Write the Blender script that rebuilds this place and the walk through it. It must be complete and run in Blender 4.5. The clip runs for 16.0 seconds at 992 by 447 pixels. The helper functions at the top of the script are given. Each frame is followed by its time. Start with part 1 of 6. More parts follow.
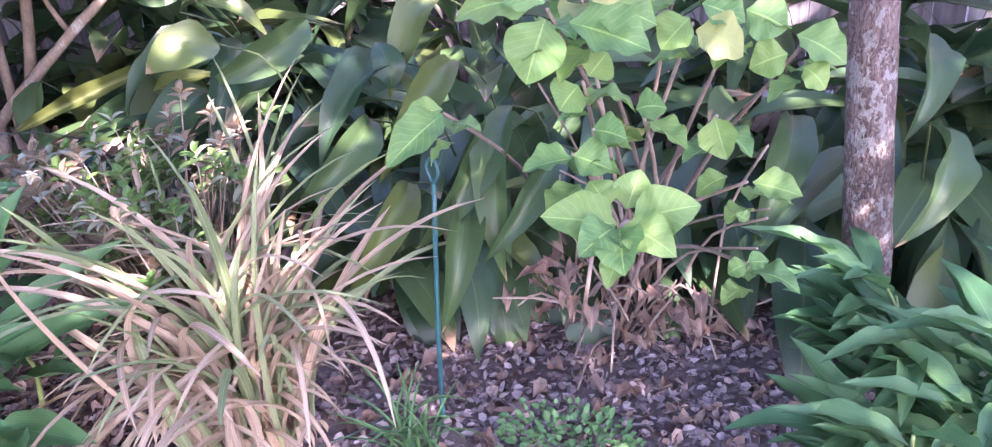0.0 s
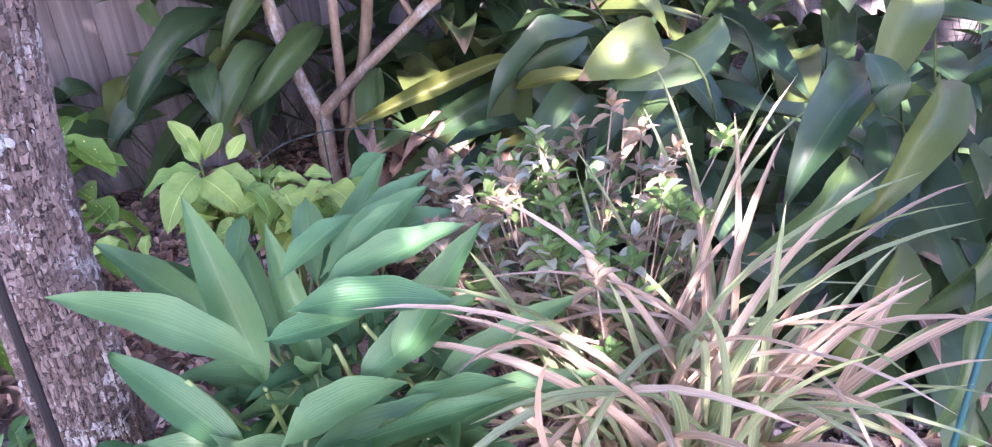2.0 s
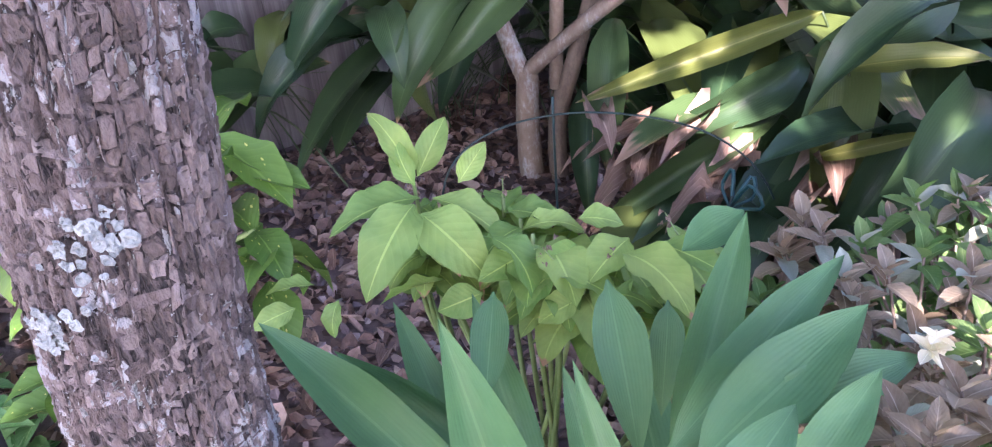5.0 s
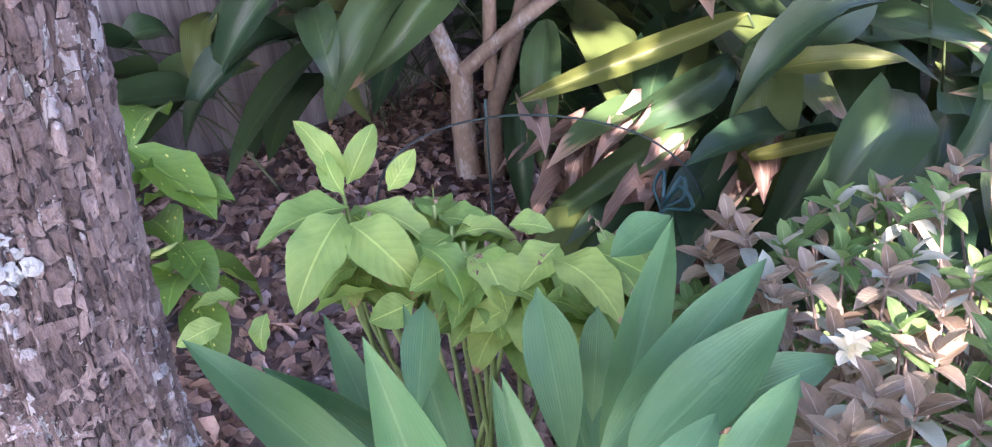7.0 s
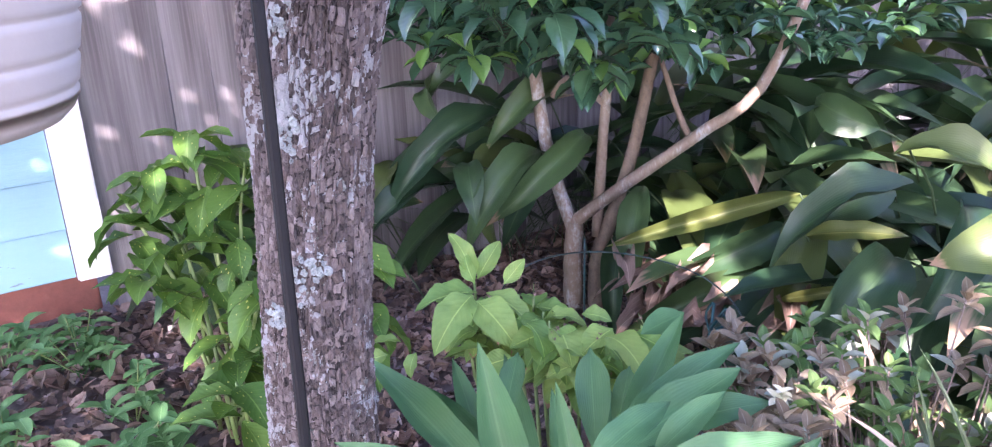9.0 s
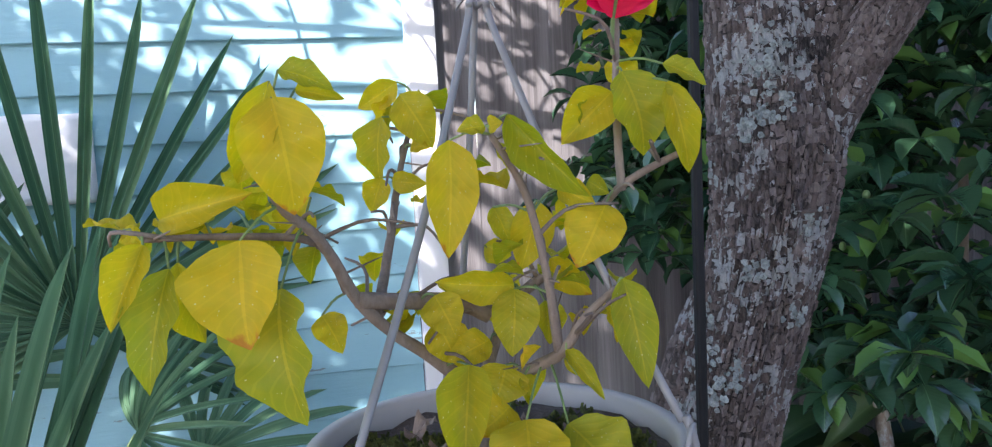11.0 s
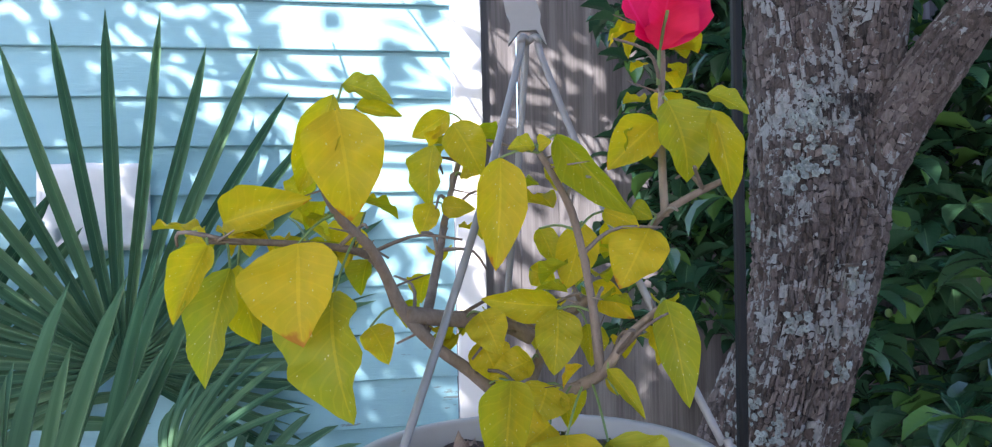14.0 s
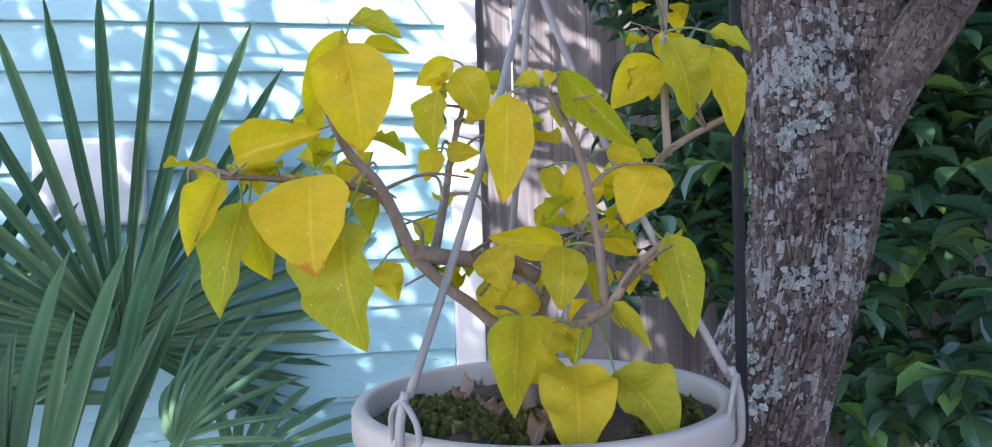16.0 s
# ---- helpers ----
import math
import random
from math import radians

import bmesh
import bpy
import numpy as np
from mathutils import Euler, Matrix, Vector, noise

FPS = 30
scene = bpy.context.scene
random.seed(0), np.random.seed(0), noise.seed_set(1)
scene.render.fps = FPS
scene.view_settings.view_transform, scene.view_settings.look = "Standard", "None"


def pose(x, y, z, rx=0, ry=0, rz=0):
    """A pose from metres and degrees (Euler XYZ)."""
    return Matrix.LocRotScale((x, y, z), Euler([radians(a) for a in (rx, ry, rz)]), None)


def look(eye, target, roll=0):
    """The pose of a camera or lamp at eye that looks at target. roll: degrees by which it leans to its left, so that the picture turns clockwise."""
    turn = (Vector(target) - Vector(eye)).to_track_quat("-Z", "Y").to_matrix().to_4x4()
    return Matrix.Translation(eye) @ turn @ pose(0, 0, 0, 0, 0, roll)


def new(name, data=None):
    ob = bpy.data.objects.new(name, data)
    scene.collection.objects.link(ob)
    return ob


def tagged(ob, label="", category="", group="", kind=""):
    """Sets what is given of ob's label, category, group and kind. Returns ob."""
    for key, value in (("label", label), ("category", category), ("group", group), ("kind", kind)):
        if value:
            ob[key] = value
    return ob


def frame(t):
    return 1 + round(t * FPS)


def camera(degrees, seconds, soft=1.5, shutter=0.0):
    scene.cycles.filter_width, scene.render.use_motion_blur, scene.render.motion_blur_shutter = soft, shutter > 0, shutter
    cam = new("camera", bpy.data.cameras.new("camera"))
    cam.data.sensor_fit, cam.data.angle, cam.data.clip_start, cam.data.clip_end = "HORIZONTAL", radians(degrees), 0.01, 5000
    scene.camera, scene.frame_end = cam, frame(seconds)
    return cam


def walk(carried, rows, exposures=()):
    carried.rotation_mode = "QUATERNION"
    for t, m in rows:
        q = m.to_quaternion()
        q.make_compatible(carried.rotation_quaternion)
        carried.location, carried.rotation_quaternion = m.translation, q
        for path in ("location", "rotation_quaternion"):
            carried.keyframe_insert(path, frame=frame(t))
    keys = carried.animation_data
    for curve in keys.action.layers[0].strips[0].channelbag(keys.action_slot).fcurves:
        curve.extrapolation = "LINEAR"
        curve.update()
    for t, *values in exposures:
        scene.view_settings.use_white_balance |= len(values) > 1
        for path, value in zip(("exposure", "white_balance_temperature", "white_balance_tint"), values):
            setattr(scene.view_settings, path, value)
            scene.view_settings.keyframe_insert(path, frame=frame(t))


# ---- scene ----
cam = camera(62.3, 16.0, soft=1.2)
PATH = [
    (0, (-0.204, 0.08, 1.436), (-1.127, 1.628, 0.569), -4.8),
    (0.5, (-0.462, 0.049, 1.464), (-1.442, 1.558, 0.591), -4.3),
    (1, (-0.629, -0.022, 1.489), (-1.699, 1.428, 0.621), -2.9),
    (1.5, (-0.785, -0.002, 1.469), (-1.938, 1.38, 0.598), -3.5),
    (2, (-1.031, 0.088, 1.437), (-2.273, 1.388, 0.561), -5.4),
    (2.5, (-1.269, 0.126, 1.434), (-2.526, 1.406, 0.551), -5.0),
    (3, (-1.486, 0.113, 1.442), (-2.748, 1.36, 0.518), -5.4),
    (3.5, (-1.612, 0.173, 1.39), (-2.872, 1.351, 0.377), -4.8),
    (4, (-1.768, 0.302, 1.363), (-3.141, 1.357, 0.362), -5.7),
    (4.2, (-1.81, 0.354, 1.347), (-3.182, 1.393, 0.327), -5.5),
    (6.3, (-1.865, 0.374, 1.362), (-3.196, 1.446, 0.324), -5.0),
    (6.5, (-1.852, 0.379, 1.361), (-3.153, 1.482, 0.317), -4.4),
    (7, (-1.849, 0.388, 1.363), (-3.112, 1.532, 0.317), -3.9),
    (7.5, (-1.768, 0.325, 1.416), (-3.037, 1.519, 0.433), -4.2),
    (8, (-1.624, 0.224, 1.518), (-2.927, 1.487, 0.677), -5.5),
    (8.5, (-1.487, 0.153, 1.537), (-2.914, 1.358, 0.824), -5.6),
    (9, (-1.348, 0.069, 1.528), (-2.927, 1.091, 0.845), -1.9),
    (9.3, (-1.309, -0.025, 1.564), (-2.996, 0.833, 0.919), -0.6),
    (9.5, (-1.29, -0.085, 1.576), (-3.063, 0.65, 1.015), -1.2),
    (9.8, (-1.271, -0.146, 1.65), (-3.125, 0.474, 1.23), -1.5),
    (10, (-1.264, -0.139, 1.711), (-3.154, 0.43, 1.388), -1.2),
    (10.2, (-1.283, -0.143, 1.814), (-3.184, 0.394, 1.5), -2.3),
    (12.3, (-1.292, -0.144, 1.95), (-3.254, 0.243, 1.964), -0.9),
    (12.5, (-1.287, -0.146, 1.945), (-3.25, 0.237, 1.966), -0.8),
    (13, (-1.286, -0.157, 1.917), (-3.25, 0.222, 1.929), -1.1),
    (13.5, (-1.264, -0.163, 1.891), (-3.227, 0.218, 1.895), -1.1),
    (14, (-1.267, -0.157, 1.873), (-3.229, 0.227, 1.863), -1.3),
    (14.5, (-1.262, -0.172, 1.856), (-3.224, 0.217, 1.821), -1.5),
    (15, (-1.258, -0.181, 1.842), (-3.218, 0.214, 1.8), -1.5),
    (15.5, (-1.261, -0.171, 1.834), (-3.221, 0.224, 1.783), -1.7),
    (16, (-1.258, -0.172, 1.833), (-3.217, 0.228, 1.784), -1.8),
]
EXPOSURES = [(0, 3.4, 6150, 50), (1.5, 3.5, 6150, 51), (3.5, 3.45, 6150, 45), (6.5, 3.5, 6450, 40), (8, 3.75, 6200, 47), (9.1, 3.2, 6100, 39), (10.2, 2.2, 6050, 26), (12.3, 1.6, 5950, 15), (16, 2.05, 5950, 22)]
walk(cam, [(t, look(eye, target, roll)) for t, eye, target, roll in PATH], EXPOSURES)

# ---- world and sun ----
SUN = Vector((0.62, -0.50, 0.60)).normalized()
world = bpy.data.worlds.new("sky")
scene.world = world
world.use_nodes = True
wn = world.node_tree
sky = wn.nodes.new("ShaderNodeTexSky")
sky.sky_type = "NISHITA"
sky.sun_disc = False
sky.sun_elevation = math.asin(SUN.z)
sky.sun_rotation = math.atan2(SUN.x, SUN.y)
wn.nodes["Background"].inputs["Strength"].default_value = 0.15
wn.links.new(sky.outputs["Color"], wn.nodes["Background"].inputs["Color"])
sun_data = bpy.data.lights.new("sun", "SUN")
sun_data.energy, sun_data.angle, sun_data.color = 4.3, radians(0.3), (1.0, 0.93, 0.82)
sun = new("sun", sun_data)
sun.matrix_world = look(SUN * 30, (0, 0, 0))


# ---- node helpers ----
class Nodes:
    """A small writer of node materials."""

    def __init__(self, name):
        self.m = bpy.data.materials.new(name)
        self.m.use_nodes = True
        self.t = self.m.node_tree
        self.b = self.t.nodes["Principled BSDF"]

    def add(self, kind, **values):
        n = self.t.nodes.new(kind)
        for k, v in values.items():
            if k in n.inputs:
                n.inputs[k].default_value = v
        return n

    def link(self, a, b):
        self.t.links.new(a, b)

    def coords(self, which="Object", scale=(1, 1, 1)):
        c = self.add("ShaderNodeTexCoord")
        m = self.add("ShaderNodeMapping")
        m.inputs["Scale"].default_value = scale
        self.link(c.outputs[which], m.inputs["Vector"])
        return m.outputs["Vector"]

    def noise(self, vec, scale, detail=4, rough=0.55):
        n = self.add("ShaderNodeTexNoise", Scale=scale, Detail=detail, Roughness=rough)
        self.link(vec, n.inputs["Vector"])
        return n.outputs["Fac"]

    def ramp(self, fac, stops):
        r = self.add("ShaderNodeValToRGB")
        e = r.color_ramp.elements
        while len(e) < len(stops):
            e.new(0.5)
        for el, (p, c) in zip(e, stops):
            el.position, el.color = p, (*c, 1)
        self.link(fac, r.inputs["Fac"])
        return r.outputs["Color"]

    def mix(self, fac, a, b):
        n = self.t.nodes.new("ShaderNodeMix")
        n.data_type = "RGBA"
        for sock, v in ((n.inputs[0], fac), (n.inputs[6], a), (n.inputs[7], b)):
            if isinstance(v, (int, float)):
                sock.default_value = v
            elif isinstance(v, tuple):
                sock.default_value = (*v, 1)
            else:
                self.link(v, sock)
        return n.outputs[2]

    def math(self, op, a, b=0.0):
        n = self.t.nodes.new("ShaderNodeMath")
        n.operation = op
        for sock, v in ((n.inputs[0], a), (n.inputs[1], b)):
            if isinstance(v, (int, float)):
                sock.default_value = v
            else:
                self.link(v, sock)
        return n.outputs[0]

    def random(self):
        o = self.add("ShaderNodeObjectInfo")
        g = self.add("ShaderNodeNewGeometry")
        return self.math("FRACT", self.math("ADD", o.outputs["Random"], g.outputs["Random Per Island"]))

    def bump(self, height, strength, distance=0.01):
        n = self.add("ShaderNodeBump", Strength=strength, Distance=distance)
        self.link(height, n.inputs["Height"])
        self.link(n.outputs["Normal"], self.b.inputs["Normal"])

    def set(self, colour, rough, metal=0.0):
        if isinstance(colour, tuple):
            self.b.inputs["Base Color"].default_value = (*colour, 1)
        else:
            self.link(colour, self.b.inputs["Base Color"])
        if isinstance(rough, (int, float)):
            self.b.inputs["Roughness"].default_value = rough
        else:
            self.link(rough, self.b.inputs["Roughness"])
        self.b.inputs["Metallic"].default_value = metal
        return self.m


def leaf_material(name, dark, light, tip=None, tip_at=0.9, veins=0.35, lines=0, rough=0.4, glow=0.25, spots=None, old=None, rib_tone=0.5, relief=1.0):
    """A leaf: colour that varies from leaf to leaf, ribs along or across the blade, a dry tip, light through it."""
    n = Nodes(name)
    r = n.random()
    uv = n.add("ShaderNodeTexCoord").outputs["UV"]
    sep = n.add("ShaderNodeSeparateXYZ")
    n.link(uv, sep.inputs[0])
    u, v = sep.outputs[0], sep.outputs[1]
    vec = n.coords("Object", (1, 1, 1))
    patch = n.noise(vec, 3.0, 4)
    col = n.mix(n.math("ADD", n.math("MULTIPLY", r, 0.75), n.math("MULTIPLY", n.math("SUBTRACT", patch, 0.5), 0.9)), dark, light)
    across = n.math("ABSOLUTE", n.math("SUBTRACT", u, 0.5))
    rib = n.math("LESS_THAN", across, 0.022)
    if lines:
        stripe = n.math("SINE", n.math("MULTIPLY", u, lines * 6.283))
    else:
        stripe = n.math("SINE", n.math("MULTIPLY", n.math("SUBTRACT", v, n.math("MULTIPLY", across, 0.55)), 58.0))
    pale = tuple(min(1, c * 1.5 + 0.02) for c in light)
    col = n.mix(n.math("MULTIPLY", rib, rib_tone), col, pale)
    col = n.mix(n.math("MULTIPLY", n.math("GREATER_THAN", stripe, 0.86), veins * (0.5 if lines else 0.28)), col, pale)
    if old:
        ageing = n.math("MULTIPLY", n.math("GREATER_THAN", n.math("FRACT", n.math("MULTIPLY", r, 7.31)), 0.86), 0.85)
        col = n.mix(ageing, col, old)
    if spots:
        vor = n.add("ShaderNodeTexVoronoi", Scale=spots[1])
        n.link(vec, vor.inputs["Vector"])
        col = n.mix(n.math("LESS_THAN", vor.outputs["Distance"], n.math("MULTIPLY", n.math("SUBTRACT", n.math("MULTIPLY", n.noise(vec, 2.6, 3), 3.0), 0.9), spots[2])), col, spots[0])
    if tip:
        edge = n.math("ADD", v, n.math("MULTIPLY", n.math("SUBTRACT", n.noise(vec, 6.0, 3), 0.5), 0.35))
        edge = n.math("ADD", edge, n.math("MULTIPLY", n.math("SUBTRACT", r, 0.6), 0.35))
        ramp = n.add("ShaderNodeMapRange")
        n.link(edge, ramp.inputs["Value"])
        ramp.inputs["From Min"].default_value, ramp.inputs["From Max"].default_value = tip_at, tip_at + 0.06
        col = n.mix(ramp.outputs["Result"], col, tip)
    n.set(col, n.math("ADD", rough, n.math("MULTIPLY", patch, 0.2)))
    n.b.inputs["Specular IOR Level"].default_value = 0.9 if rough < 0.2 else 0.3
    n.bump(n.math("ADD", n.math("MULTIPLY", stripe, (0.28 if lines else 0.12) * relief), patch), 0.3, 0.004)
    tr = n.add("ShaderNodeBsdfTranslucent")
    bright = n.add("ShaderNodeHueSaturation", Value=1.6, Saturation=1.1)
    n.link(col, bright.inputs["Color"])
    n.link(bright.outputs["Color"], tr.inputs["Color"])
    ms = n.add("ShaderNodeMixShader", Fac=glow)
    n.link(n.b.outputs[0], ms.inputs[1])
    n.link(tr.outputs[0], ms.inputs[2])
    n.link(ms.outputs[0], n.t.nodes["Material Output"].inputs["Surface"])
    return n.m


def wood_like(name, stops, scale, stretch, rough, bump, fine=30.0, vary=0.3):
    n = Nodes(name)
    vec = n.coords("Object", stretch)
    a = n.noise(vec, scale, 6, 0.65)
    f = n.noise(vec, scale * fine / 6, 5, 0.7)
    s = n.math("ADD", n.math("MULTIPLY", a, 0.6), n.math("MULTIPLY", f, 0.4))
    s = n.math("ADD", s, n.math("MULTIPLY", n.math("SUBTRACT", n.random(), 0.5), vary))
    n.bump(s, bump, 0.01)
    return n.set(n.ramp(s, stops), rough)


def bark_material(name, dark, mid, light, lichen, amount):
    """Bark with upright broken ridges, dark cracks and pale crusts."""
    n = Nodes(name)
    vec = n.coords("Object", (1, 1, 0.30))
    ridge = n.noise(vec, 62.0, 8, 0.72)
    broad = n.noise(n.coords("Object", (1, 1, 0.22)), 24.0, 5, 0.6)
    fine = n.noise(n.coords("Object", (1, 1, 0.7)), 160.0, 4, 0.7)
    bend = n.add("ShaderNodeTexNoise", Scale=34.0, Detail=4)
    n.link(vec, bend.inputs["Vector"])
    warp = n.add("ShaderNodeMix")
    warp.data_type = "VECTOR"
    warp.inputs[0].default_value = 0.075
    n.link(vec, warp.inputs[4])
    n.link(bend.outputs["Color"], warp.inputs[5])
    cell = n.add("ShaderNodeTexVoronoi", Scale=78.0)
    cell.feature = "DISTANCE_TO_EDGE"
    n.link(warp.outputs[1], cell.inputs["Vector"])
    crack = n.math("MINIMUM", n.math("MULTIPLY", cell.outputs["Distance"], 9.0), 1.0)
    tone = n.math("ADD", n.math("MULTIPLY", ridge, 0.80), n.math("ADD", n.math("MULTIPLY", broad, 0.55), n.math("MULTIPLY", fine, 0.30)))
    tone = n.math("ADD", tone, n.math("MULTIPLY", n.math("SUBTRACT", n.random(), 0.5), 0.22))
    tone = n.math("ADD", tone, n.math("MULTIPLY", n.math("SUBTRACT", crack, 1.0), 0.22))
    col = n.ramp(tone, [(0.62, dark), (0.78, mid), (0.98, light)])
    blot = n.noise(n.coords("Object", (1, 1, 0.8)), 9.0, 5, 0.6)
    speck = n.noise(n.coords("Object", (1, 1, 0.6)), 52.0, 6, 0.7)
    crust = n.math("ADD", n.math("MULTIPLY", speck, 0.72), n.math("MULTIPLY", blot, 0.45))
    col = n.mix(n.math("MULTIPLY", n.math("GREATER_THAN", crust, amount), 0.62), col, lichen)
    n.bump(n.math("ADD", n.math("MULTIPLY", tone, 1.3), n.math("MULTIPLY", crack, 0.35)), 1.0, 0.020)
    return n.set(col, 0.92)


def plate_material():
    """Bark plates: each its own tone from brown to lilac grey, with bluish crusts in drifts."""
    n = Nodes("bark_plates")
    r = n.random()
    grain = n.noise(n.coords("Object", (1, 1, 0.4)), 130.0, 6, 0.7)
    broad = n.noise(n.coords("Object", (1, 1, 0.5)), 7.0, 4, 0.6)
    tone = n.math("ADD", n.math("MULTIPLY", r, 0.34), n.math("ADD", n.math("MULTIPLY", grain, 0.62), n.math("MULTIPLY", broad, 0.35)))
    col = n.ramp(tone, [(0.42, (0.042, 0.031, 0.027)), (0.60, (0.108, 0.084, 0.076)), (0.80, (0.195, 0.160, 0.150)), (0.98, (0.30, 0.265, 0.255))])
    drift = n.noise(n.coords("Object", (1, 1, 0.9)), 8.0, 3, 0.5)
    speck = n.noise(n.coords("Object", (1, 1, 0.7)), 75.0, 5, 0.7)
    crust = n.math("ADD", n.math("MULTIPLY", drift, 0.75), n.math("ADD", n.math("MULTIPLY", speck, 0.42), n.math("MULTIPLY", r, 0.14)))
    col = n.mix(n.math("MULTIPLY", n.math("GREATER_THAN", crust, 0.735), 0.62), col, (0.37, 0.40, 0.41))
    n.bump(n.math("ADD", grain, n.math("MULTIPLY", speck, 0.5)), 1.0, 0.012)
    return n.set(col, 0.92)


# ---- materials ----
M_ground = wood_like("soil", [(0.3, (0.060, 0.046, 0.045)), (0.55, (0.140, 0.108, 0.102)), (0.8, (0.25, 0.195, 0.185))], 9.0, (1, 1, 1), 0.95, 1.0, 40.0, 0.0)
M_litter = wood_like("fallen_leaves", [(0.2, (0.055, 0.031, 0.023)), (0.45, (0.155, 0.098, 0.076)), (0.68, (0.26, 0.175, 0.138)), (0.9, (0.40, 0.295, 0.24))], 30.0, (1, 1, 1), 0.75, 0.5, 20.0, 0.75)
M_chips = wood_like("bark_mulch", [(0.2, (0.085, 0.066, 0.067)), (0.5, (0.185, 0.145, 0.145)), (0.85, (0.34, 0.285, 0.285))], 30.0, (1, 1, 1), 0.85, 0.6, 20.0, 0.7)


def siding_paint():
    n = Nodes("teal_paint")
    vec = n.coords("Object", (1, 0.35, 1))
    worn = n.noise(vec, 6.0, 6, 0.7)
    fine = n.noise(n.coords("Object", (1, 0.12, 1)), 60.0, 5, 0.7)
    col = n.mix(n.math("MULTIPLY", worn, 0.8), (0.21, 0.42, 0.49), (0.32, 0.54, 0.60))
    bare = n.math("MULTIPLY", n.math("GREATER_THAN", n.math("ADD", n.math("MULTIPLY", worn, 0.6), n.math("MULTIPLY", fine, 0.5)), 0.69), 0.8)
    col = n.mix(bare, col, (0.16, 0.17, 0.17))
    n.bump(n.math("ADD", fine, n.math("MULTIPLY", worn, 0.6)), 0.35, 0.006)
    return n.set(col, 0.5)


M_paint = siding_paint()
M_white = wood_like("white_paint", [(0.2, (0.62, 0.62, 0.62)), (0.6, (0.78, 0.78, 0.78))], 5.0, (1, 1, 0.2), 0.45, 0.15)
M_brick = wood_like("red_foundation", [(0.25, (0.13, 0.050, 0.038)), (0.6, (0.24, 0.085, 0.062)), (0.85, (0.33, 0.15, 0.11))], 7.0, (1, 1, 1), 0.85, 0.5)
M_fence = wood_like("weathered_boards", [(0.25, (0.031, 0.028, 0.029)), (0.48, (0.130, 0.120, 0.121)), (0.64, (0.228, 0.215, 0.216)), (0.82, (0.365, 0.354, 0.352))], 16.0, (1, 1, 0.06), 0.85, 0.8, 30.0, 0.22)
M_bark = bark_material("scaly_bark", (0.018, 0.014, 0.013), (0.060, 0.047, 0.043), (0.16, 0.135, 0.13), (0.46, 0.49, 0.48), 0.645)
M_plate = plate_material()
M_lichen = wood_like("grey_lichen", [(0.25, (0.13, 0.15, 0.148)), (0.5, (0.22, 0.25, 0.245)), (0.8, (0.36, 0.40, 0.39))], 90.0, (1, 1, 1), 0.95, 0.6)
M_twig = wood_like("grey_twig", [(0.25, (0.10, 0.075, 0.06)), (0.55, (0.22, 0.17, 0.135)), (0.85, (0.36, 0.30, 0.25))], 30.0, (1, 1, 0.5), 0.85, 0.6)
M_stem = wood_like("pale_stem", [(0.25, (0.085, 0.064, 0.045)), (0.46, (0.175, 0.130, 0.092)), (0.58, (0.22, 0.175, 0.135)), (0.66, (0.33, 0.335, 0.32))], 18.0, (1, 1, 0.5), 0.8, 0.4)
M_greenstem = wood_like("green_stem", [(0.3, (0.10, 0.17, 0.05)), (0.7, (0.22, 0.30, 0.10))], 20.0, (1, 1, 0.3), 0.5, 0.2)
M_stalk = wood_like("dark_stalk", [(0.3, (0.022, 0.042, 0.016)), (0.7, (0.055, 0.085, 0.030))], 20.0, (1, 1, 0.3), 0.5, 0.2)
M_metal = wood_like("black_metal", [(0.3, (0.003, 0.003, 0.004)), (0.8, (0.009, 0.009, 0.010))], 20.0, (1, 1, 0.1), 0.62, 0.15)
M_metal.node_tree.nodes["Principled BSDF"].inputs["Specular IOR Level"].default_value = 0.25
M_wire = wood_like("green_wire", [(0.3, (0.008, 0.030, 0.028)), (0.8, (0.015, 0.055, 0.05))], 20.0, (1, 1, 1), 0.4, 0.1)
M_tie = wood_like("teal_tie", [(0.3, (0.008, 0.060, 0.065)), (0.8, (0.018, 0.105, 0.11))], 20.0, (1, 1, 1), 0.45, 0.1)
M_pot = wood_like("beige_plastic", [(0.2, (0.335, 0.305, 0.275)), (0.8, (0.405, 0.370, 0.335))], 5.0, (1, 1, 1), 0.48, 0.06)
M_hanger = wood_like("grey_plastic", [(0.2, (0.19, 0.188, 0.192)), (0.8, (0.27, 0.267, 0.27))], 9.0, (1, 1, 1), 0.45, 0.05)
M_soil = wood_like("potting_soil", [(0.25, (0.022, 0.015, 0.012)), (0.55, (0.09, 0.064, 0.05)), (0.8, (0.22, 0.165, 0.135))], 60.0, (1, 1, 1), 0.95, 1.0)
M_moss = wood_like("moss", [(0.25, (0.035, 0.045, 0.010)), (0.6, (0.15, 0.165, 0.030)), (0.9, (0.30, 0.29, 0.07))], 80.0, (1, 1, 1), 0.95, 1.0)
M_paper = wood_like("white_sheet", [(0.2, (0.70, 0.70, 0.72)), (0.8, (0.80, 0.80, 0.81))], 4.0, (1, 1, 1), 0.7, 0.2)

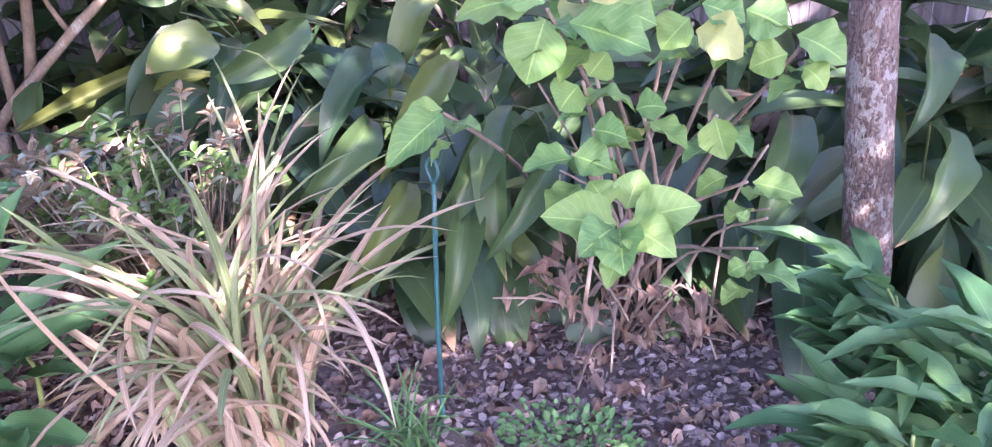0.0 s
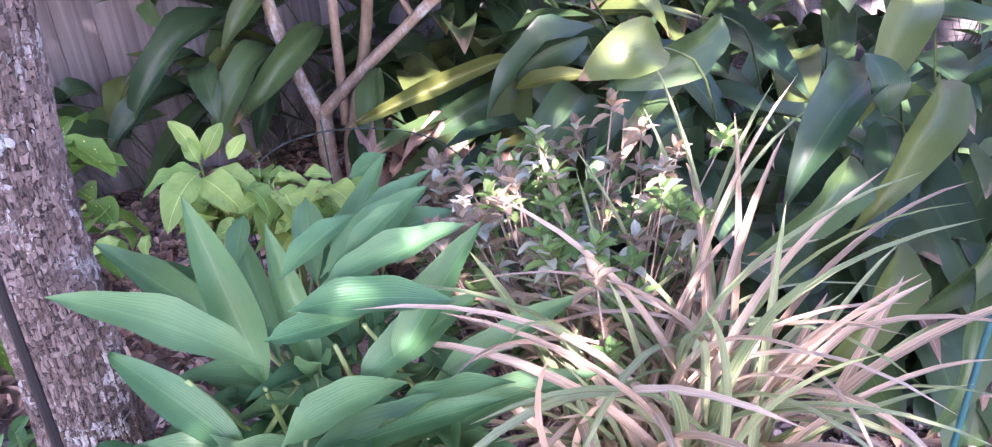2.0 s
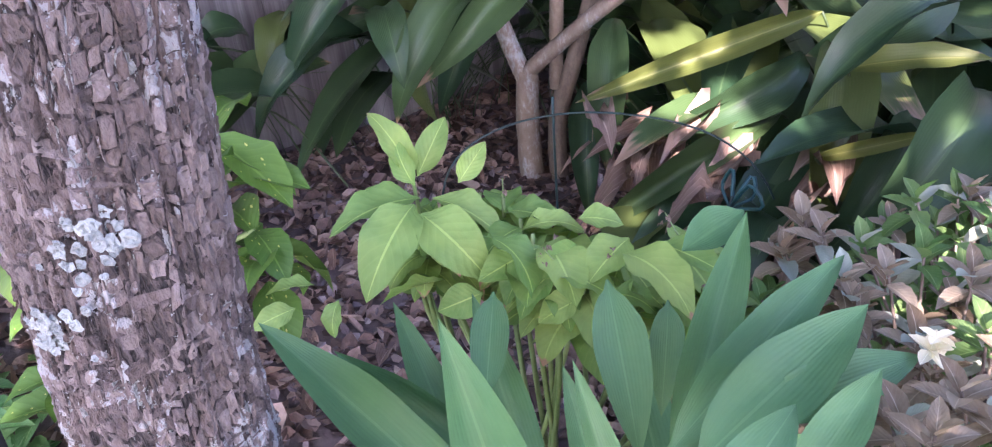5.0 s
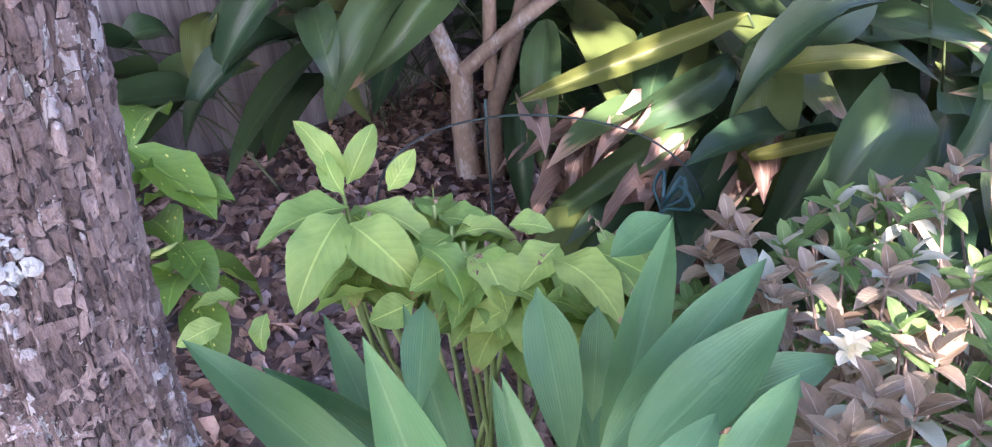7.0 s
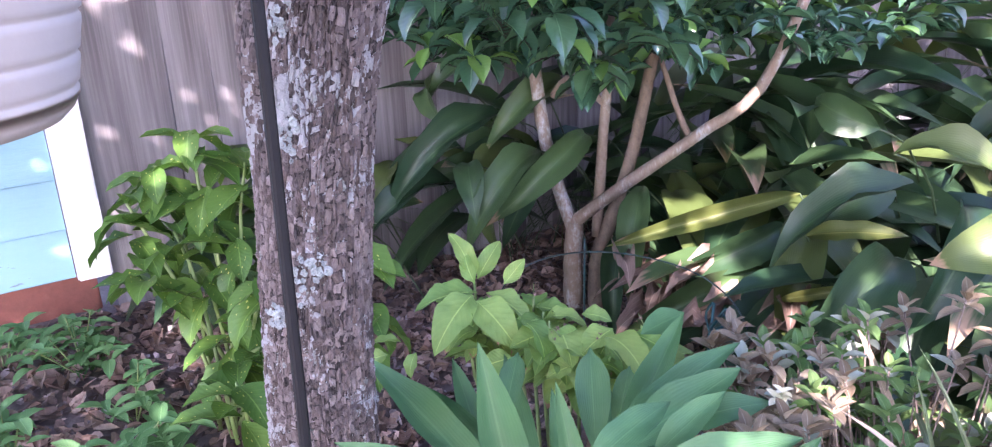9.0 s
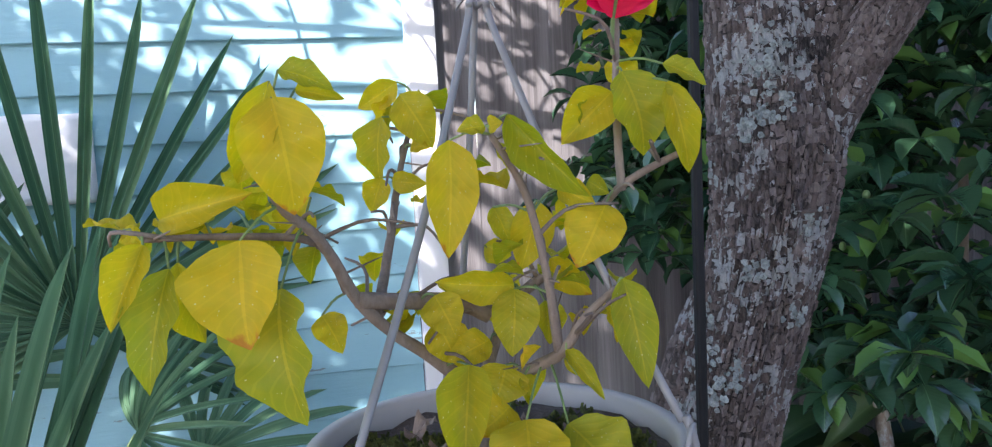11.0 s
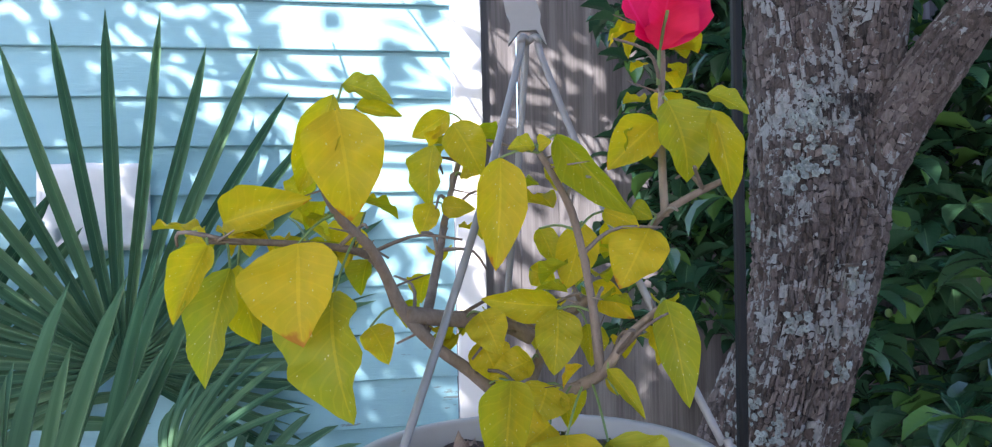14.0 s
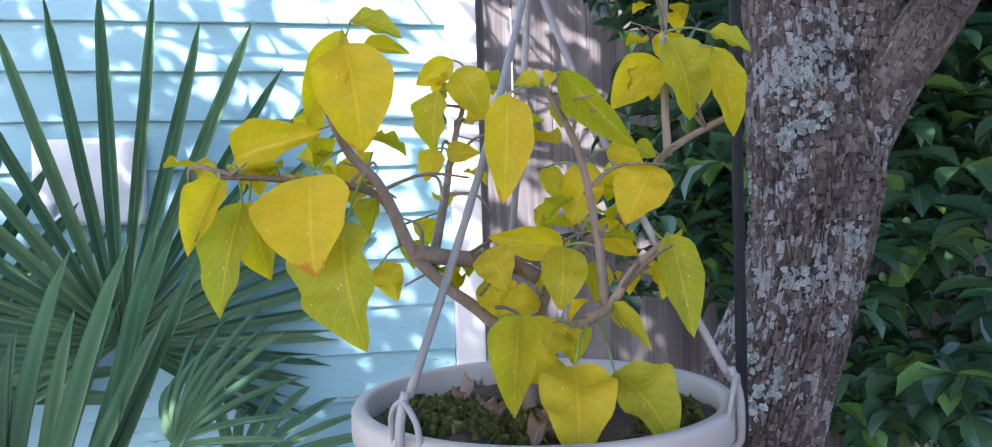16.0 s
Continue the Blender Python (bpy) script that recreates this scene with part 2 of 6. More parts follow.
L_aspi = leaf_material("cast_iron_leaf", (0.015, 0.042, 0.020), (0.060, 0.108, 0.038), tip=(0.30, 0.20, 0.13), tip_at=1.0, veins=0.03, lines=23, rough=0.26, glow=0.13, old=(0.075, 0.105, 0.030), relief=0.25, rib_tone=0.2)
L_yellow = leaf_material("yellowing_broad_leaf", (0.085, 0.120, 0.030), (0.185, 0.195, 0.055), tip=(0.33, 0.24, 0.17), tip_at=0.85, veins=0.12, lines=11, rough=0.32, glow=0.3, relief=0.25)
L_dead = leaf_material("dry_leaf", (0.16, 0.10, 0.075), (0.34, 0.25, 0.20), veins=0.3, lines=9, rough=0.75, glow=0.2)
L_ginger = leaf_material("ginger_leaf", (0.038, 0.122, 0.050), (0.095, 0.198, 0.078), tip=(0.30, 0.33, 0.08), tip_at=1.10, veins=0.03, lines=15, rough=0.36, glow=0.22, rib_tone=0.18, relief=0.35)
L_hydra = leaf_material("hydrangea_leaf", (0.072, 0.172, 0.058), (0.180, 0.290, 0.082), tip=(0.28, 0.16, 0.06), tip_at=1.05, veins=0.45, rough=0.45, glow=0.3, old=(0.25, 0.28, 0.10))
L_low = leaf_material("low_shrub_leaf", (0.120, 0.235, 0.060), (0.270, 0.370, 0.100), tip=(0.36, 0.20, 0.13), tip_at=0.99, veins=0.16, rough=0.42, glow=0.28)
L_camellia = leaf_material("camellia_leaf", (0.022, 0.068, 0.038), (0.065, 0.145, 0.066), veins=0.15, rough=0.10, glow=0.14, old=(0.11, 0.23, 0.05))
L_copper = leaf_material("copper_leaf", (0.150, 0.108, 0.066), (0.31, 0.265, 0.195), veins=0.15, rough=0.5, glow=0.25, old=(0.27, 0.33, 0.27))
L_whorl = leaf_material("whorl_leaf", (0.060, 0.140, 0.035), (0.150, 0.230, 0.080), veins=0.3, rough=0.5, glow=0.28, old=(0.30, 0.32, 0.26))
L_tan = leaf_material("tan_blade", (0.29, 0.215, 0.150), (0.52, 0.420, 0.310), veins=0.35, lines=5, rough=0.7, glow=0.25)
L_blade = leaf_material("green_blade", (0.15, 0.205, 0.095), (0.31, 0.355, 0.200), veins=0.35, lines=5, rough=0.55, glow=0.3)
L_grass = leaf_material("grass_blade", (0.055, 0.15, 0.06), (0.12, 0.24, 0.09), veins=0.3, lines=3, rough=0.5, glow=0.3)
L_aucuba = leaf_material("spotted_leaf", (0.045, 0.112, 0.022), (0.105, 0.195, 0.036), veins=0.3, rough=0.32, glow=0.25, spots=((0.45, 0.45, 0.13), 9.0, 0.22))
L_weed = leaf_material("weed_leaf", (0.080, 0.195, 0.075), (0.155, 0.290, 0.115), veins=0.5, rough=0.5, glow=0.3)
L_boug = leaf_material("yellowing_leaf", (0.300, 0.320, 0.018), (0.700, 0.480, 0.014), tip=(0.52, 0.24, 0.03), tip_at=0.99, veins=0.25, rough=0.42, glow=0.5, rib_tone=0.18, spots=((0.66, 0.62, 0.30), 13.0, 0.13))
L_bract = leaf_material("pink_bract", (0.72, 0.030, 0.10), (0.80, 0.050, 0.16), veins=0.2, rough=0.6, glow=0.45)
L_palm = leaf_material("palm_segment", (0.065, 0.155, 0.095), (0.165, 0.275, 0.150), tip=(0.25, 0.22, 0.10), tip_at=1.12, veins=0.35, lines=2, rough=0.46, glow=0.15)
L_crown = leaf_material("crown_leaf", (0.03, 0.08, 0.02), (0.08, 0.14, 0.04), veins=0.2, rough=0.45, glow=0.25)
L_flower = leaf_material("pale_petal", (0.66, 0.60, 0.40), (0.76, 0.72, 0.56), veins=0.1, rough=0.6, glow=0.3)


# ---- building helpers ----
def mesh_of(name, verts, faces, mat, uvs=None, smooth=True):
    me = bpy.data.meshes.new(name)
    me.from_pydata([tuple(v) for v in verts], [], faces)
    if uvs is not None:
        layer = me.uv_layers.new(name="UVMap")
        for lp in me.loops:
            layer.data[lp.index].uv = uvs[lp.vertex_index]
    me.polygons.foreach_set("use_smooth", [smooth] * len(me.polygons))
    me.materials.append(mat)
    me.update()
    return me


def child(name, me, parent, m=None, label=""):
    ob = new(name, me)
    ob.parent = parent
    if m is not None:
        ob.matrix_basis = m
    if label:
        ob["label"] = label
    return ob


def part(name, bm, mat, parent, label="", smooth=True):
    me = bpy.data.meshes.new(name)
    bm.to_mesh(me)
    bm.free()
    me.materials.append(mat)
    me.polygons.foreach_set("use_smooth", [smooth] * len(me.polygons))
    return child(name, me, parent, None, label)


def thing(name, x, y, z, label, category, group="", kind=""):
    ob = new(name)
    ob.empty_display_size = 0.1
    ob.location = (x, y, z)
    return tagged(ob, label, category, group, kind)


def ground_z(x, y):
    def sm(v):
        v = max(0.0, min(1.0, v))
        return v * v * (3 - 2 * v)
    a = max(0.0, min(1.0, (-x - 1.2) / 2.98)) * 0.20
    b = sm((1.9 - y) / 1.9) * sm((-x - 2.2) / 1.8) * 0.16
    near = 1.0 if abs(x + 1.5) < 8 and abs(y - 1) < 8 else 0.0
    return a + b + near * 0.022 * noise.noise((x * 2.3, y * 2.3, 0.0)) + near * 0.008 * noise.noise((x * 11, y * 11, 3.0))


def leaf_mesh(name, mat, droop=0.6, fold=0.25, peak=0.4, power=1.0, wave=0.0, rows=8, stalk=0.0, curl=0.0, seed=0, aspect=0.4, ovate=False):
    """A blade of length 1 along y and width 1, folded on its rib, bending down by droop radians; ovate: round at the foot, drawn out at the tip."""
    rng = random.Random(seed)
    ph = rng.random() * 6
    top = max((t ** (peak / (1 - peak)) * (1 - t)) for t in [i / 50 for i in range(1, 50)])
    verts, uvs, faces = [], [], []
    y = z = 0.0
    for i in range(rows + 1):
        t = i / rows
        a = droop * (t - 0.35)
        if i:
            y += math.cos(a) / rows
            z -= math.sin(a) / rows
        s = 0.0 if t < stalk else (t - stalk) / (1 - stalk)
        w = 0.5 * ((s ** (peak / (1 - peak)) * (1 - s)) / top) ** power if s > 0 else 0.0
        if ovate and s > 0:
            w = 0.5 * max(0.0, math.sin(math.pi * s ** 0.72)) ** 0.82
        w = max(w, 0.02 * (1 - t) + 0.002)
        for j in range(-2, 3):
            e = j / 2
            wob = wave * aspect * math.sin(t * 17 + ph + (2 if j > 0 else 0)) * abs(e) * w * 4
            verts.append((w * e + curl * 0.15 * math.sin(t * 3 + ph) * t, y, z + fold * aspect * 1.6 * abs(e) * w * (1.0 if abs(j) == 2 else 0.8) + wob))
            uvs.append((0.5 + e * 0.5, t))
    for i in range(rows):
        for j in range(4):
            k = i * 5 + j
            faces.append((k, k + 1, k + 6, k + 5))
    return mesh_of(name, verts, faces, mat, uvs)


def orient(pos, way, up, length, width):
    """The pose of a unit leaf from its foot, its way, the side its face looks to, and its size."""
    yv = Vector(way).normalized()
    xv = yv.cross(Vector(up))
    if xv.length < 1e-4:
        xv = yv.cross(Vector((1, 0.3, 0)))
    xv.normalize()
    zv = xv.cross(yv)
    m = Matrix((xv, yv, zv)).transposed().to_4x4()
    return Matrix.Translation(pos) @ m @ Matrix.Diagonal((width, length, length, 1))


def tube_arrays(points, radii, seg=8, rough=0.0, cap=True):
    pts = [Vector(p) for p in points]
    verts, faces = [], []
    side = None
    for i, p in enumerate(pts):
        d = (pts[min(i + 1, len(pts) - 1)] - pts[max(i - 1, 0)]).normalized()
        if side is None:
            side = d.orthogonal().normalized()
        side = (side - d * side.dot(d)).normalized()
        other = d.cross(side)
        for j in range(seg):
            a = 2 * math.pi * j / seg
            q = side * math.cos(a) + other * math.sin(a)
            r = radii[i]
            if rough:
                r *= 1 + rough * noise.noise(p * 30 + q * 2)
            verts.append(p + q * r)
    n = len(pts)
    for i in range(n - 1):
        for j in range(seg):
            k = (j + 1) % seg
            faces.append((i * seg + j, i * seg + k, (i + 1) * seg + k, (i + 1) * seg + j))
    if cap:
        faces.append(tuple(range(seg - 1, -1, -1)))
        faces.append(tuple(range((n - 1) * seg, n * seg)))
    return verts, faces


def smooth_line(points, n):
    """n points along a soft curve through the given ones."""
    pts = [Vector(p) for p in points]
    out = []
    for i in range(n):
        u = i / (n - 1) * (len(pts) - 1)
        k = min(int(u), len(pts) - 2)
        f = u - k
        p0, p1, p2, p3 = pts[max(k - 1, 0)], pts[k], pts[k + 1], pts[min(k + 2, len(pts) - 1)]
        out.append(0.5 * (2 * p1 + (p2 - p0) * f + (2 * p0 - 5 * p1 + 4 * p2 - p3) * f * f + (3 * p1 - p0 - 3 * p2 + p3) * f ** 3))
    return out


def rod(name, points, r0, r1, mat, parent, n=10, seg=7, rough=0.0, label=""):
    base = parent.matrix_basis.translation if parent else Vector()
    line = [p - base for p in smooth_line(points, n)]
    v, f = tube_arrays(line, [r0 + (r1 - r0) * i / (n - 1) for i in range(n)], seg, rough)
    return child(name, mesh_of(name, v, f, mat), parent, None, label)


def box_bm(sx, sy, sz, bevel=0.004):
    bm = bmesh.new()
    bmesh.ops.create_cube(bm, size=1, matrix=Matrix.Diagonal((sx, sy, sz, 1)))
    if bevel:
        bmesh.ops.bevel(bm, geom=bm.edges[:], offset=bevel, segments=2, affect="EDGES")
    return bm


def joined(name, bits, mat, parent, label=""):
    """Many small leaves in one mesh: bits of (unit mesh, pose)."""
    verts, faces, uvs = [], [], []
    cache = {}
    for me, m in bits:
        if me.name not in cache:
            cache[me.name] = (np.array([(*v.co, 1) for v in me.vertices]), [tuple(p.vertices) for p in me.polygons],
                              {lp.vertex_index: tuple(me.uv_layers[0].data[lp.index].uv) for lp in me.loops})
        co, fs, uv = cache[me.name]
        k = len(verts)
        verts.extend((co @ np.array(m).T)[:, :3].tolist())
        uvs.extend(uv[i] for i in range(len(co)))
        faces.extend(tuple(i + k for i in f) for f in fs)
    return child(name, mesh_of(name, verts, faces, mat, uvs), parent, None, label)


def aim(az, el):
    return Vector((math.cos(el) * math.cos(az), math.cos(el) * math.sin(az), math.sin(el)))


# ---- ground ----
def spaced(lo, hi, step, far):
    mid = list(np.arange(lo, hi + step, step))
    out, d = [], step
    edge = hi
    while edge < far:
        d *= 1.5
        edge += d
        out.append(edge)
    back, d, edge = [], step, lo
    while edge > -far:
        d *= 1.5
        edge -= d
        back.append(edge)
    return back[::-1] + mid + out


def build_ground():
    xs, ys = spaced(-4.3, 1.2, 0.055, 600), spaced(-1.6, 3.6, 0.055, 600)
    verts = [(x, y, ground_z(x, y)) for y in ys for x in xs]
    w = len(xs)
    faces = [(j * w + i, j * w + i + 1, (j + 1) * w + i + 1, (j + 1) * w + i) for j in range(len(ys) - 1) for i in range(w - 1)]
    g = new("ground", mesh_of("ground", verts, faces, M_ground))
    return tagged(g, "dark brown garden soil under leaf mulch", "ground", kind="structure")


GROUND = build_ground()


def build_litter():
    """Fallen leaves and bark chips, lying over the bed."""
    rng = random.Random(11)
    for name, mat, count, size, label in (("leaf_litter", M_litter, 11000, 0.029, "curled brown fallen leaves over the bed"),
                                          ("bark_mulch", M_chips, 24000, 0.016, "purplish brown shredded bark mulch on soil")):
        verts, faces = [], []
        for i in range(count):
            if name == "leaf_litter":
                x, y = rng.uniform(-4.15, -1.9), rng.uniform(-0.9, 2.5)
                if i % 12 == 0:
                    x, y = rng.uniform(-2.0, 0.5), rng.uniform(0.9, 2.6)
            else:
                x, y = rng.uniform(-2.4, 0.6), rng.uniform(0.6, 2.7)
                if i % 6 == 0:
                    x, y = rng.uniform(-4.15, -2.2), rng.uniform(-0.6, 2.4)
            z = ground_z(x, y) + rng.uniform(0.002, 0.016)
            ln, wd = size * rng.uniform(0.5, 1.4), size * rng.uniform(0.25, 0.85)
            cv = rng.uniform(-0.5, 0.9) * wd
            m = Matrix.Translation((x, y, z)) @ Euler((rng.gauss(0, 0.4), rng.gauss(0, 0.4), rng.uniform(0, 6.3))).to_matrix().to_4x4()
            k = len(verts)
            for p in ((-ln, 0, 0), (-ln * 0.4, -wd, cv), (-ln * 0.3, 0, 0), (-ln * 0.4, wd, cv), (ln * 0.4, -wd * 0.9, cv), (ln * 0.4, 0, 0.15 * cv), (ln * 0.4, wd * 0.9, cv * 0.8), (ln, 0, cv * 0.4)):
                verts.append(m @ Vector(p))
            faces += [(k, k + 1, k + 2), (k, k + 2, k + 3), (k + 1, k + 4, k + 5, k + 2), (k + 2, k + 5, k + 6, k + 3), (k + 4, k + 7, k + 5), (k + 5, k + 7, k + 6)]
        ob = new(name, mesh_of(name, verts, faces, mat, smooth=False))
        tagged(ob, label, "mulch", kind="stuff")


build_litter()

# ---- house ----
WALL_X, CORNER_Y, SILL_Z, LAP = -4.18, 0.26, 0.495, 0.1645


def build_house():
    house = thing("house", WALL_X, -1.5, 0.3, "teal clapboard house wall with white corner board and red foundation", "house", kind="structure")
    b = house.location
    core = box_bm(2.9, 5.9, 3.0, 0)
    bmesh.ops.translate(core, verts=core.verts, vec=Vector((WALL_X - 1.48, CORNER_Y - 2.96, 2.0)) - b)
    part("wall", core, M_paint, house, smooth=False)
    base = box_bm(0.30, 5.98, 0.75, 0.006)
    bmesh.ops.translate(base, verts=base.verts, vec=Vector((WALL_X - 0.165, CORNER_Y - 2.93, SILL_Z - 0.378)) - b)
    part("foundation", base, M_brick, house, "dull red painted foundation", smooth=False)
    for k in range(18):
        z = SILL_Z + k * LAP
        bm = bmesh.new()
        rng = random.Random(k)
        n = 40
        rows = []
        for i in range(n + 1):
            y = CORNER_Y - 0.002 - 5.7 * i / n
            sag = 0.003 * noise.noise((y * 1.3, z * 5, 1)) + 0.002 * noise.noise((y * 6, z, 2))
            out = 0.004 * noise.noise((y * 0.9, z * 3, 5))
            pts = [(0.004 + out, z + LAP + 0.02), (0.024 + out, z + 0.004 + sag), (0.021 + out, z + sag), (0.004, z + sag + 0.002)]
            rows.append([bm.verts.new(Vector((WALL_X + px, y, pz)) - b) for px, pz in pts])
        for i in range(n):
            for j in range(3):
                bm.faces.new((rows[i][j], rows[i + 1][j], rows[i + 1][j + 1], rows[i][j + 1]))
        bm.faces.new(rows[0])
        part("clapboard", bm, M_paint, house, smooth=False)
    board = box_bm(0.035, 0.105, 3.0, 0.005)
    bmesh.ops.translate(board, verts=board.verts, vec=Vector((WALL_X + 0.020, CORNER_Y + 0.0545, SILL_Z + 1.5 - 0.012)) - b)
    part("corner_board", board, M_white, house, "flat white painted corner board", smooth=False)
    side = box_bm(0.105, 0.03, 3.0, 0.005)
    bmesh.ops.translate(side, verts=side.verts, vec=Vector((WALL_X - 0.052, CORNER_Y + 0.09, SILL_Z + 1.49)) - b)
    part("corner_return", side, M_white, house, smooth=False)
    roof = box_bm(3.3, 6.2, 0.14, 0.01)
    bmesh.ops.translate(roof, verts=roof.verts, vec=Vector((WALL_X - 1.45, CORNER_Y - 2.9, 3.60)) - b)
    part("roof", roof, M_white, house, smooth=False)


build_house()


def build_sheet():
    """A thin white sheet on the wall, a little rumpled."""
    verts, faces = [], []
    nx, nz = 16, 12
    for j in range(nz + 1):
        for i in range(nx + 1):
            y, z = -1.10 + 0.345 * i / nx, 1.80 + 0.285 * j / nz
            cut = 0.03 if i < 3 and j < 5 else 0.0
            verts.append((WALL_X + 0.034 + 0.006 * noise.noise((y * 14, z * 14, 2)), y + cut * 0.8, z + 0.006 * noise.noise((y * 9, 0, 0))))
    w = nx + 1
    faces = [(j * w + i, j * w + i + 1, (j + 1) * w + i + 1, (j + 1) * w + i) for j in range(nz) for i in range(nx)]
    ob = new("paper_sheet", mesh_of("paper_sheet", verts, faces, M_paper))
    mod = ob.modifiers.new("thick", "SOLIDIFY")
    mod.thickness = 0.002
    tagged(ob, "rumpled white sheet fixed flat to the teal wall", "sheet")


build_sheet()


def build_fence(x0, y0, x1, y1, top, label, seed):
    a, c = Vector((x0, y0, 0)), Vector((x1, y1, 0))
    d = (c - a).normalized()
    nrm = Vector((d.y, -d.x, 0))
    f = thing("fence", x0, y0, ground_z(x0, y0), label, "fence", kind="structure")
    rng = random.Random(seed)
    kinds = []
    for k in range(4):
        bm = box_bm(0.142, 0.02, 1.0, 0)
        bmesh.ops.subdivide_edges(bm, edges=[e for e in bm.edges if abs(e.verts[0].co.z - e.verts[1].co.z) > 0.5], cuts=14)
        for v in bm.verts:
            v.co.x += 0.0035 * noise.noise((v.co.z * 6, k * 7, v.co.x * 9))
            v.co.y += 0.004 * noise.noise((v.co.z * 5, k * 3, v.co.x * 20))
        me = bpy.data.meshes.new("plank")
        bm.to_mesh(me)
        bm.free()
        me.materials.append(M_fence)
        kinds.append(me)
    u = 0.075
    n = 0
    while u < (c - a).length:
        p = a + d * u + nrm * rng.uniform(-0.004, 0.004)
        h = top - 0.05 + rng.uniform(-0.02, 0.02)
        rot = Matrix((d, nrm, Vector((0, 0, 1)))).transposed().to_4x4()
        m = Matrix.Translation(p + Vector((0, 0, h / 2 + 0.05)) - f.location) @ rot @ Matrix.Rotation(rng.gauss(0, 0.004), 4, "Y") @ Matrix.Diagonal((1, 1, h, 1))
        child("plank", kinds[n % 4], f, m)
        u += 0.1428
        n += 1
    for z in (0.75, 1.7, 2.6):
        r = box_bm((c - a).length, 0.04, 0.09, 0.004)
        bmesh.ops.transform(r, verts=r.verts, matrix=Matrix.Translation((a + c) / 2 + Vector((0, 0, z)) - nrm * 0.034 - f.location) @ Matrix((d, nrm, Vector((0, 0, 1)))).transposed().to_4x4())
        part("rail", r, M_fence, f, smooth=False)


build_fence(-4.20, 0.36, -4.20, 4.6, 3.0, "tall weathered grey plank fence beside the house", 3)
build_fence(-4.2, 4.6, 3.2, 4.6, 3.0, "tall weathered grey plank fence behind the bed", 4)


# ---- the large tree ----
def limb_bark(limb, ln, rad, rough, reach):
    """Bark plates round the first stretch of a limb."""
    rng = random.Random(int(rad[0] * 1e4))
    frames, side, run = [], None, [0.0]
    for i, p in enumerate(ln):
        d = (ln[min(i + 1, len(ln) - 1)] - ln[max(i - 1, 0)]).normalized()
        side = d.orthogonal().normalized() if side is None else (side - d * side.dot(d)).normalized()
        frames.append((side.copy(), d.cross(side)))
        if i:
            run.append(run[-1] + (p - ln[i - 1]).length)
    strips = max(18, int(2 * math.pi * rad[0] / 0.0115))

    def on_limb(a, d, out):
        i = max(0, min(len(ln) - 2, int(np.searchsorted(run, d)) - 1))
        k = (d - run[i]) / (run[i + 1] - run[i])
        p = ln[i].lerp(ln[i + 1], k)
        q = frames[i][0] * math.cos(a) + frames[i][1] * math.sin(a)
        return p + q * ((rad[i] + (rad[i + 1] - rad[i]) * k) * (1 + rough * noise.noise(p * 30 + q * 2)) + out)

    def seam(i, d):
        i %= strips
        return (i + 1.1 * noise.noise((i * 0.45, d * 6.5, 3.0)) + 0.8 * noise.noise((i * 1.9, d * 17, 5.0))) * 2 * math.pi / strips

    pv, pf = [], []
    for i in range(strips):
        d = rng.uniform(0.01, 0.03)
        while d < min(reach, run[-1] - 0.05):
            h = rng.uniform(0.009, 0.026)
            o, slant, gap = rng.uniform(0.0006, 0.0030), rng.uniform(-0.007, 0.007), rng.uniform(0.02, 0.24)
            ring = []
            for u, w in ((0, 0.04), (0.5, 0.0), (1, 0.06), (1, 0.5), (1, 0.95), (0.5, 1.0), (0, 0.93), (0, 0.5)):
                dd = max(0.0, d + (w * 0.90 + 0.05) * h + (u - 0.5) * slant + rng.uniform(-0.002, 0.002))
                lo, hi = seam(i, dd), seam(i + 1, dd)
                if hi < lo:
                    hi += 2 * math.pi
                ring.append((lo + (hi - lo) * (gap * 0.5 + u * (1 - gap) + rng.uniform(-0.12, 0.12)), dd))
            ca, cd = sum(q[0] for q in ring) / 8, sum(q[1] for q in ring) / 8
            k = len(pv)
            for out, shrink in ((-0.004, 1.04), (o * 0.45, 1.0), (o, 0.70)):
                pv.extend(on_limb(ca + (a - ca) * shrink, cd + (dd - cd) * shrink, out) for a, dd in ring)
            pf.extend((k + r * 8 + j, k + r * 8 + (j + 1) % 8, k + r * 8 + 8 + (j + 1) % 8, k + r * 8 + 8 + j) for r in (0, 1) for j in range(8))
            pf.append(tuple(range(k + 16, k + 24)))
            d += h
    tagged(child("bark", mesh_of("bark", pv, pf, M_plate, smooth=False), limb), "cracked grey-brown bark plates", kind="stuff")


